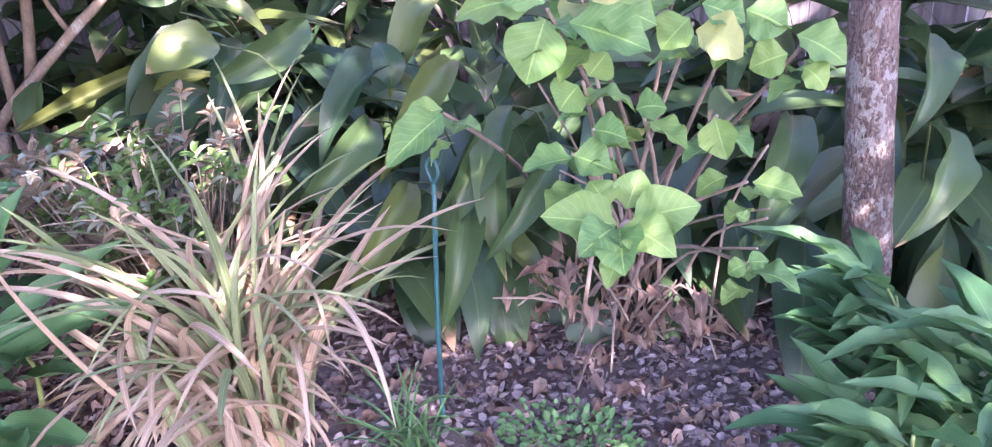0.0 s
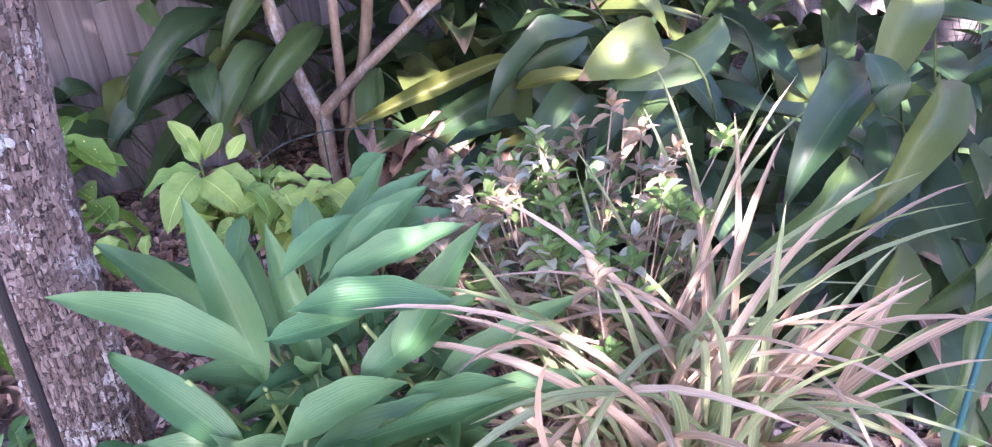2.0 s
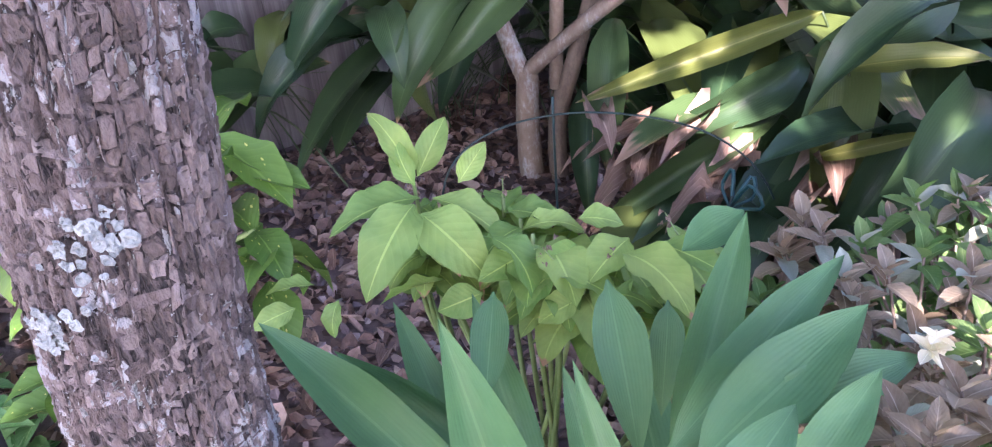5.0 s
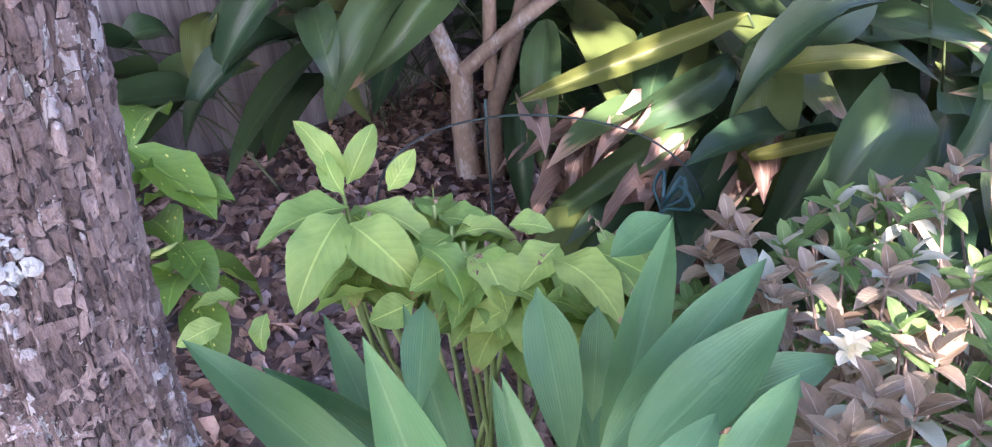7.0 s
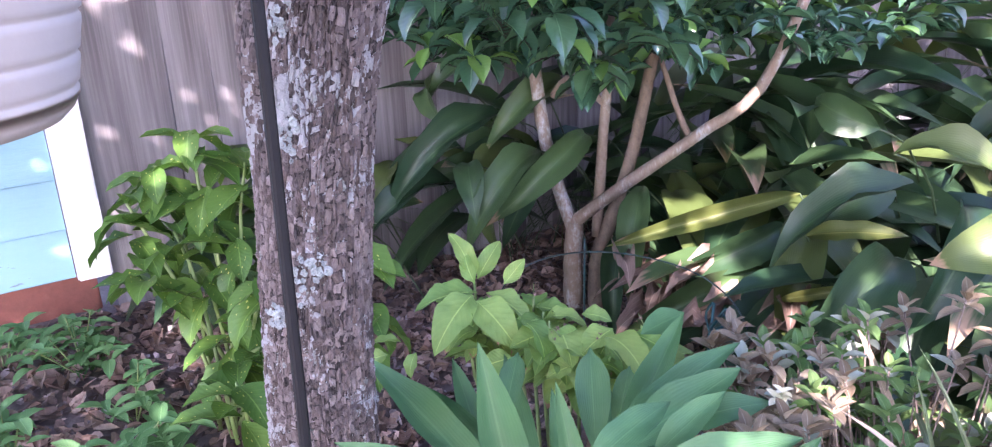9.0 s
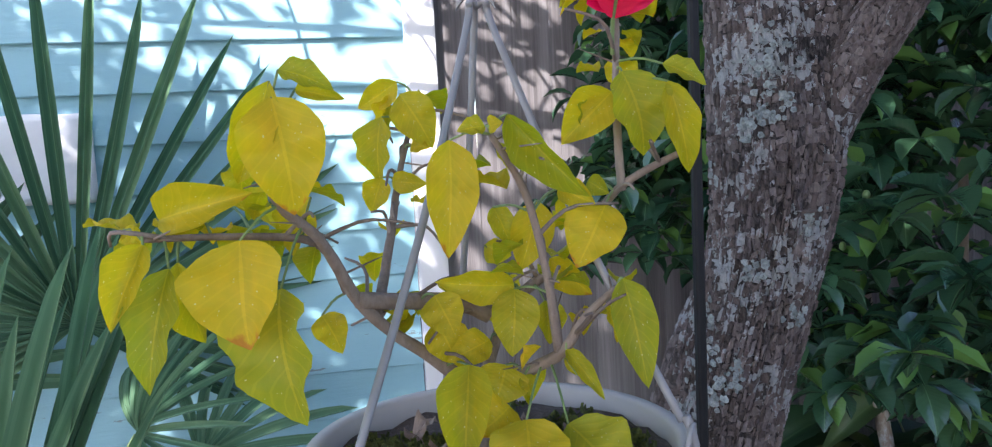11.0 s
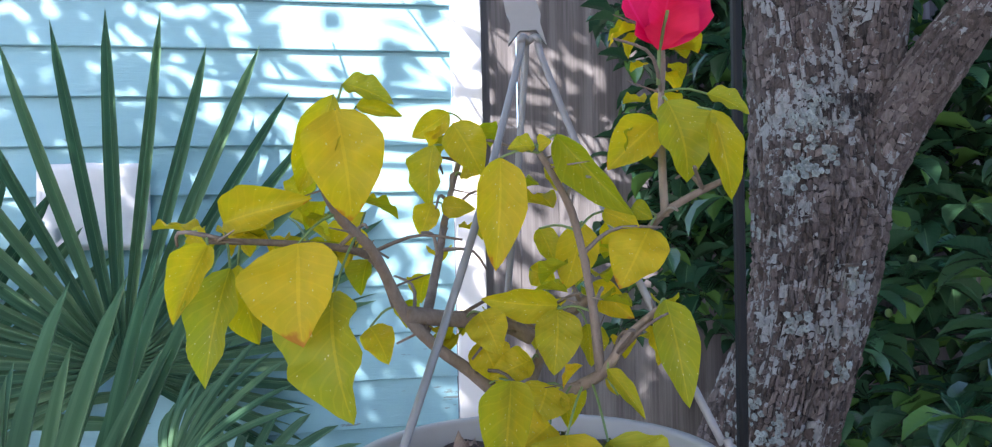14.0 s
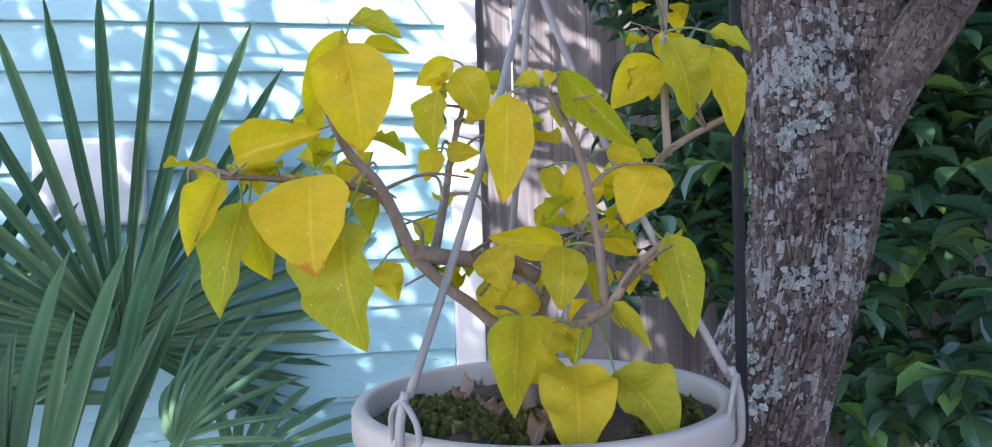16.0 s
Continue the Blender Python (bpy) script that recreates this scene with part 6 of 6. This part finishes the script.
def lathe(profile, seg=72):
    verts, faces = [], []
    for r, z in profile:
        for j in range(seg):
            a = 2 * math.pi * j / seg
            verts.append((r * math.cos(a), r * math.sin(a), z))
    for i in range(len(profile) - 1):
        for j in range(seg):
            k = (j + 1) % seg
            faces.append((i * seg + j, i * seg + k, (i + 1) * seg + k, (i + 1) * seg + j))
    return verts, faces


def hanging_pot():
    t = thing("hanging_planter", POT.x, POT.y, POT.z - 0.243, "beige ribbed plastic hanging pot on grey plastic hangers", "planter")
    up = 0.243
    prof = [(0.001, 0.0), (0.125, 0.0), (0.139, 0.004), (0.149, 0.013), (0.154, 0.024)]
    for z in (0.030, 0.056, 0.088, 0.128, 0.180):
        r = 0.155 + 0.20 * (z - 0.03)
        prof += [(r - 0.0012, z - 0.008), (r - 0.0006, z - 0.0035), (r - 0.0024, z - 0.0012), (r - 0.0024, z + 0.0012), (r + 0.0008, z + 0.0035), (r + 0.0016, z + 0.008)]
    prof += [(0.198, 0.235), (0.201, 0.262), (0.213, 0.264), (0.2165, 0.269), (0.2165, 0.294), (0.213, 0.300), (0.202, 0.300), (0.198, 0.296), (0.196, 0.25), (0.19, 0.22)]
    v, f = lathe([(r * 0.805, z * 0.81) for r, z in prof])
    child("bowl", mesh_of("bowl", v, f, M_pot), t)
    # soil with moss
    rng = random.Random(18)
    sv, sf, rings, seg = [], [], 16, 48
    for i in range(rings + 1):
        for j in range(seg):
            r, a = 0.158 * i / rings, 2 * math.pi * j / seg
            x, y = r * math.cos(a), r * math.sin(a)
            sv.append((x, y, up - 0.020 + 0.010 * noise.noise((x * 18, y * 18, 0)) + 0.006 * noise.noise((x * 60, y * 60, 1))))
    for i in range(rings):
        for j in range(seg):
            k = (j + 1) % seg
            sf.append((i * seg + j, i * seg + k, (i + 1) * seg + k, (i + 1) * seg + j))
    child("soil", mesh_of("soil", sv, sf, M_soil, smooth=False), t, None, "dark crumbly potting soil")
    mv, mf = [], []
    for i in range(2600):
        a, r = rng.uniform(0, 6.3), 0.142 * math.sqrt(rng.random())
        x, y = r * math.cos(a), r * math.sin(a)
        if noise.noise((x * 14, y * 14, 6)) < -0.1:
            continue
        z = up - 0.018 + 0.010 * noise.noise((x * 18, y * 18, 0))
        k = len(mv)
        s = rng.uniform(0.003, 0.006)
        for p in ((-s, 0, 0), (s, 0, 0), (0, s * 0.8, s * 1.5), (0, -s * 0.8, s * 1.4)):
            mv.append(Vector((x, y, z)) + Matrix.Rotation(rng.uniform(0, 6.3), 3, "Z") @ Vector(p))
        mf += [(k, k + 1, k + 2), (k, k + 3, k + 1), (k, k + 2, k + 3)]
    tagged(child("moss", mesh_of("moss", mv, mf, M_moss, smooth=False), t, None, "yellow-green moss on the soil"), kind="stuff")
    for i in range(16):
        a, r = rng.uniform(0, 6.3), rng.uniform(0.03, 0.09)
        put_leaf(t, DEAD[i % 3], POT + Vector((r * math.cos(a), r * math.sin(a), -0.010)), aim(rng.uniform(0, 6.3), 0.15), (0, 0, 1), rng.uniform(0.03, 0.05), 0.022, "dry_leaf", "shrivelled brown leaf on the soil")
    hub = Vector((-2.065, 0.036, 2.058))
    for deg in (308, 52, 180):
        a = radians(deg)
        e = POT + Vector((0.168 * math.cos(a), 0.168 * math.sin(a), 0.0))
        out = Vector((math.cos(a), math.sin(a), 0))
        rod("hanger_strand", [e + Vector((0, 0, 0.03)), e.lerp(hub, 0.5), hub + out * 0.018 - Vector((0, 0, 0.035)), hub + out * 0.010 - Vector((0, 0, 0.006)), hub - Vector((0, 0, 0.008))], 0.0036, 0.0036, M_hanger, t, 26, 8)
        rod("clip", [e + Vector((0, 0, 0.035)) + out * 0.003, e + out * 0.010 + Vector((0, 0, 0.01)), e + out * 0.010 - Vector((0, 0, 0.024)), e + out * 0.004 - Vector((0, 0, 0.030))], 0.004, 0.0035, M_hanger, t, 14, 8)
        tang = Vector((-out.y, out.x, 0))
        rod("clip", [e + tang * 0.014 + Vector((0, 0, -0.025)), e + tang * 0.014 + out * 0.006 + Vector((0, 0, 0.012)), e + out * 0.008 + Vector((0, 0, 0.028)), e - tang * 0.014 + out * 0.006 + Vector((0, 0, 0.012)), e - tang * 0.014 + Vector((0, 0, -0.025))], 0.0026, 0.0026, M_hanger, t, 16, 7)
    face = Vector((0.9, -0.25, 0)).normalized()
    side = Vector((-face.y, face.x, 0))
    bm = bmesh.new()
    outline = [(-0.030, -0.012), (-0.022, 0.010), (-0.026, 0.020), (-0.024, 0.045), (-0.014, 0.07), (-0.010, 0.16), (0.008, 0.16), (0.012, 0.08), (0.022, 0.045), (0.026, 0.018), (0.022, 0.010), (0.028, -0.012), (0.014, 0.002), (-0.012, 0.002)]
    outline = [(u * 0.66 - max(0.0, w) * 0.22, w) for u, w in outline]
    front = [bm.verts.new(hub + side * u + Vector((0, 0, w)) + face * 0.004 - t.location) for u, w in outline]
    rear = [bm.verts.new(hub + side * u + Vector((0, 0, w)) - face * 0.004 - t.location) for u, w in outline]
    bm.faces.new(front)
    bm.faces.new(rear[::-1])
    for i in range(len(outline)):
        j = (i + 1) % len(outline)
        bm.faces.new((front[j], front[i], rear[i], rear[j]))
    part("hanger_hub", bm, M_hanger, t, "flat grey moulded hanger hub", smooth=False)
    rod("hanger_hook", [hub + side * -0.033 + Vector((0, 0, 0.15)), hub + side * -0.055 + Vector((0, 0, 0.26)), hub + side * -0.05 + Vector((0, 0, 0.38)), hub + side * 0.0 + Vector((0, 0, 0.42)), hub + side * 0.02 + Vector((0, 0, 0.39))], 0.008, 0.006, M_hanger, t, 22, 9)


hanging_pot()


def bougainvillea():
    t = thing("bougainvillea", -2.0, 0.01, 1.61, "bougainvillea with yellowing spotted leaves and one pink bract cluster", "plant")
    stems = {
        "main": [(-2.004, 0.007, 1.637), (-1.999, 0.002, 1.692), (-2.003, -0.031, 1.728), (-1.996, -0.072, 1.761), (-1.993, -0.100, 1.794), (-1.960, -0.126, 1.847), (-1.934, -0.154, 1.878), (-1.914, -0.169, 1.908)],
        "left": [(-1.992, -0.098, 1.791), (-2.013, -0.057, 1.783), (-2.022, -0.007, 1.776), (-2.022, 0.023, 1.760)],
        "twig": [(-1.993, -0.106, 1.799), (-1.987, -0.127, 1.842), (-1.962, -0.181, 1.856), (-1.939, -0.256, 1.861)],
        "back": [(-2.007, -0.082, 1.772), (-2.069, -0.060, 1.829), (-2.100, -0.044, 1.888), (-2.114, -0.019, 1.968)],
        "right": [(-1.994, 0.006, 1.669), (-1.976, 0.034, 1.711), (-1.942, 0.065, 1.739), (-1.930, 0.084, 1.770), (-1.921, 0.110, 1.795)],
        "up": [(-1.943, 0.064, 1.739), (-1.933, 0.055, 1.798), (-1.920, 0.036, 1.874), (-1.914, 0.007, 1.926)],
        "cross": [(-2.007, 0.008, 1.690), (-2.018, 0.041, 1.765), (-2.001, 0.101, 1.818), (-1.969, 0.133, 1.873), (-1.933, 0.182, 1.905)],
        "bract": [(-1.967, 0.136, 1.872), (-1.960, 0.131, 1.955), (-1.953, 0.131, 2.011), (-1.952, 0.128, 2.036)],
    }
    size = {"main": (0.0072, 0.0035), "left": (0.008, 0.008), "twig": (0.0045, 0.0022), "back": (0.0055, 0.002), "right": (0.0072, 0.003), "up": (0.0045, 0.0025), "cross": (0.0062, 0.0026), "bract": (0.004, 0.0022)}
    for k, pts in stems.items():
        rod("stem", pts, size[k][0], size[k][1], M_twig, t, 5 * len(pts), 9, 0.25)
    kinds = [leaf_mesh("heart_leaf", L_boug, droop=d, fold=f, peak=0.36, power=0.72, wave=w * 0.7, rows=14, stalk=0.02, curl=c, seed=i, aspect=0.7, ovate=True) for i, (d, f, w, c) in enumerate(((0.6, 0.25, 0.06, 0.2), (1.0, 0.35, 0.08, -0.3), (0.4, 0.5, 0.05, 0.3)))]
    rng = random.Random(19)
    on_main = [((-1.909, -0.159, 1.820), (-1.865, -0.157, 1.731), 0.068),
        ((-1.909, -0.185, 1.858), (-1.881, -0.182, 1.788), 0.071),
        ((-1.905, -0.155, 1.960), (-1.889, -0.144, 1.877), 0.057),
        ((-1.912, -0.156, 1.972), (-1.924, -0.185, 1.896), 0.031),
        ((-1.910, -0.149, 1.980), (-1.893, -0.113, 1.966), 0.021),
        ((-1.994, -0.131, 1.882), (-2.006, -0.149, 1.832), 0.034),
        ((-1.994, -0.129, 1.781), (-1.973, -0.115, 1.754), 0.028),
        ((-1.948, -0.138, 1.968), (-1.938, -0.103, 1.960), 0.014)]
    on_twig = [((-1.939, -0.243, 1.875), (-1.906, -0.180, 1.893), 0.034),
        ((-1.930, -0.254, 1.858), (-1.901, -0.274, 1.805), 0.029),
        ((-1.924, -0.237, 1.840), (-1.899, -0.256, 1.758), 0.037),
        ((-1.950, -0.234, 1.841), (-1.949, -0.220, 1.779), 0.033),
        ((-2.013, -0.197, 1.879), (-2.032, -0.159, 1.856), 0.044),
        ((-1.946, -0.269, 1.869), (-1.939, -0.256, 1.858), 0.016),
        ((-1.977, -0.217, 1.869), (-1.984, -0.233, 1.880), 0.022),
        ((-2.032, -0.159, 1.850), (-2.048, -0.128, 1.864), 0.036)]
    on_back = [((-2.090, -0.038, 1.971), (-2.074, -0.012, 1.920), 0.040),
        ((-2.096, -0.057, 1.950), (-2.095, -0.067, 1.888), 0.037),
        ((-2.102, -0.060, 1.891), (-2.097, -0.073, 1.859), 0.027),
        ((-2.092, -0.051, 1.887), (-2.070, -0.023, 1.885), 0.021),
        ((-2.114, -0.038, 1.985), (-2.123, -0.075, 1.960), 0.027),
        ((-2.095, -0.030, 1.920), (-2.075, -0.017, 1.920), 0.016)]
    on_up = [((-1.922, -0.024, 1.923), (-1.903, -0.031, 1.837), 0.039),
        ((-1.917, 0.022, 1.941), (-1.888, 0.073, 1.877), 0.028),
        ((-1.914, 0.003, 1.932), (-1.911, -0.019, 1.931), 0.016),
        ((-1.913, 0.006, 1.932), (-1.902, 0.013, 1.935), 0.014),
        ((-1.960, 0.057, 1.868), (-1.957, 0.040, 1.812), 0.035),
        ((-1.980, 0.022, 1.864), (-1.959, 0.032, 1.832), 0.021),
        ((-1.954, 0.073, 1.878), (-1.936, 0.098, 1.866), 0.023)]
    on_cross = [((-1.949, 0.114, 1.862), (-1.933, 0.081, 1.815), 0.050),
        ((-1.992, 0.075, 1.813), (-1.970, 0.104, 1.783), 0.027),
        ((-1.992, 0.068, 1.775), (-1.979, 0.069, 1.740), 0.027),
        ((-1.984, 0.038, 1.794), (-1.973, -0.029, 1.801), 0.030),
        ((-1.975, 0.036, 1.792), (-1.954, 0.028, 1.740), 0.040),
        ((-2.026, 0.023, 1.826), (-2.019, 0.046, 1.814), 0.024),
        ((-1.970, 0.106, 1.882), (-1.956, 0.119, 1.872), 0.018),
        ((-2.000, 0.102, 1.869), (-2.005, 0.090, 1.848), 0.024)]
    on_bract = [((-1.961, 0.128, 1.958), (-1.965, 0.085, 1.917), 0.039),
        ((-1.947, 0.132, 1.974), (-1.930, 0.148, 1.905), 0.049),
        ((-1.924, 0.163, 1.963), (-1.916, 0.179, 1.886), 0.027),
        ((-1.931, 0.162, 1.978), (-1.910, 0.190, 1.961), 0.019),
        ((-1.956, 0.155, 1.969), (-1.950, 0.163, 1.925), 0.036)]
    on_right = [((-1.919, 0.115, 1.802), (-1.880, 0.118, 1.724), 0.034),
        ((-1.955, -0.012, 1.734), (-1.907, -0.028, 1.664), 0.042),
        ((-1.964, 0.022, 1.728), (-1.944, 0.008, 1.701), 0.044),
        ((-1.911, 0.024, 1.696), (-1.852, 0.009, 1.639), 0.058),
        ((-1.908, 0.058, 1.689), (-1.854, 0.090, 1.645), 0.052),
        ((-1.949, 0.020, 1.696), (-1.927, -0.012, 1.684), 0.039),
        ((-1.983, -0.033, 1.791), (-1.960, -0.021, 1.759), 0.035),
        ((-1.998, -0.031, 1.764), (-1.983, -0.017, 1.730), 0.037),
        ((-1.933, 0.067, 1.744), (-1.901, 0.087, 1.711), 0.014),
        ((-1.986, 0.014, 1.746), (-1.976, -0.025, 1.735), 0.029),
        ((-1.958, 0.037, 1.719), (-1.945, 0.039, 1.704), 0.014),
        ((-1.935, 0.077, 1.720), (-1.948, 0.076, 1.741), 0.014)]
    for bunch in (on_main, on_twig, on_back, on_up, on_cross, on_bract, on_right):
        for foot, tip, w in bunch:
            foot, tip = Vector(foot), Vector(tip)
            up = Vector((0.9, -0.2, 0.35)) + Vector((rng.gauss(0, 0.22), rng.gauss(0, 0.22), rng.gauss(0, 0.22)))
            leaf_between(t, kinds[rng.randrange(3)], foot, tip, w * 1.06, up, stretch=1.06)
            line = min((p for s in stems.values() for p in smooth_line(s, 24)), key=lambda p: (p - foot).length)
            if 0.004 < (line - foot).length < 0.09:
                rod("leaf_stalk", [line, (line + foot) / 2 + Vector((0, 0, 0.004)), foot], 0.0013, 0.001, M_greenstem, t, 6, 5)
    for i in range(70):
        k = rng.choice(list(stems))
        p = rng.choice(smooth_line(stems[k], 20)[5:])
        az, el = rng.uniform(1.6, 4.6), rng.uniform(-1.2, 0.3)
        s = rng.uniform(0.022, 0.05)
        put_leaf(t, kinds[rng.randrange(3)], p + aim(az, 0.2) * 0.02, aim(az, el), aim(az, el + 1.57), s, s * 0.75)
    for i in range(34):
        k = rng.choice(list(stems))
        p = rng.choice(smooth_line(stems[k], 20)[6:])
        q = p + aim(rng.uniform(0, 6.3), rng.uniform(-0.4, 0.9)) * rng.uniform(0.03, 0.085)
        rod("stem", [p, p.lerp(q, 0.5) + Vector((rng.gauss(0, 0.008), rng.gauss(0, 0.008), 0.01)), q], 0.0022, 0.0011, M_twig, t, 8, 5, 0.2)
    for i in range(26):
        k = rng.choice(list(stems))
        p = rng.choice(smooth_line(stems[k], 20)[4:])
        rod("spine", [p, p + aim(rng.uniform(0, 6.3), rng.uniform(-0.3, 0.8)) * rng.uniform(0.02, 0.05)], 0.0014, 0.0005, M_twig, t, 3, 4)
    pink = [leaf_mesh("bract_shape", L_bract, droop=d, fold=0.5, peak=0.52, power=0.85, wave=0.08, rows=8, seed=70 + i, aspect=0.7) for i, d in enumerate((-0.5, -0.9))]
    c = Vector((-1.945, 0.125, 2.018))
    for k, (way, w) in enumerate((((0.05, -0.55, 0.75), 0.058), ((0.1, 0.5, 0.85), 0.052), ((0.5, -0.05, 0.75), 0.055))):
        put_leaf(t, pink[k % 2], c, way, (0.9, 0.1, 0.3) if k < 2 else (1.0, 0.0, 0.1), 0.068, w * 0.88, "bract", "crimson-pink papery bract")
    rod("flower_stalk", [c - Vector((0.004, 0.0, 0.03)), c, c + Vector((0.02, 0.0, 0.03))], 0.002, 0.0015, M_greenstem, t, 5, 5)


bougainvillea()


# ---- loose fallen leaves on the mulch ----
def fallen_leaves():
    rng = random.Random(88)
    kinds = [leaf_mesh("fallen_leaf", L_dead, droop=d, fold=f, peak=0.42, power=0.8, wave=0.2, rows=5, stalk=0.06, curl=0.4, seed=i, aspect=0.5) for i, (d, f) in enumerate(((0.9, 0.6), (1.6, 0.9), (-0.8, 0.5), (0.3, 0.8)))]
    for i in range(290):
        if i < 70:
            x, y = rng.uniform(-1.55, -0.25), rng.uniform(1.35, 2.15)
        else:
            x, y = rng.uniform(-4.05, -2.75), rng.uniform(-0.6, 1.7)
        az, el = rng.uniform(0, 6.3), rng.gauss(0.05, 0.2)
        s = rng.uniform(0.04, 0.09)
        child("fallen_leaf", kinds[i % 4], GROUND, orient(Vector((x, y, ground_z(x, y) + 0.016)), aim(az, el), aim(az + rng.gauss(0, 0.4), el + 1.57), s, s * rng.uniform(0.4, 0.6)))


fallen_leaves()
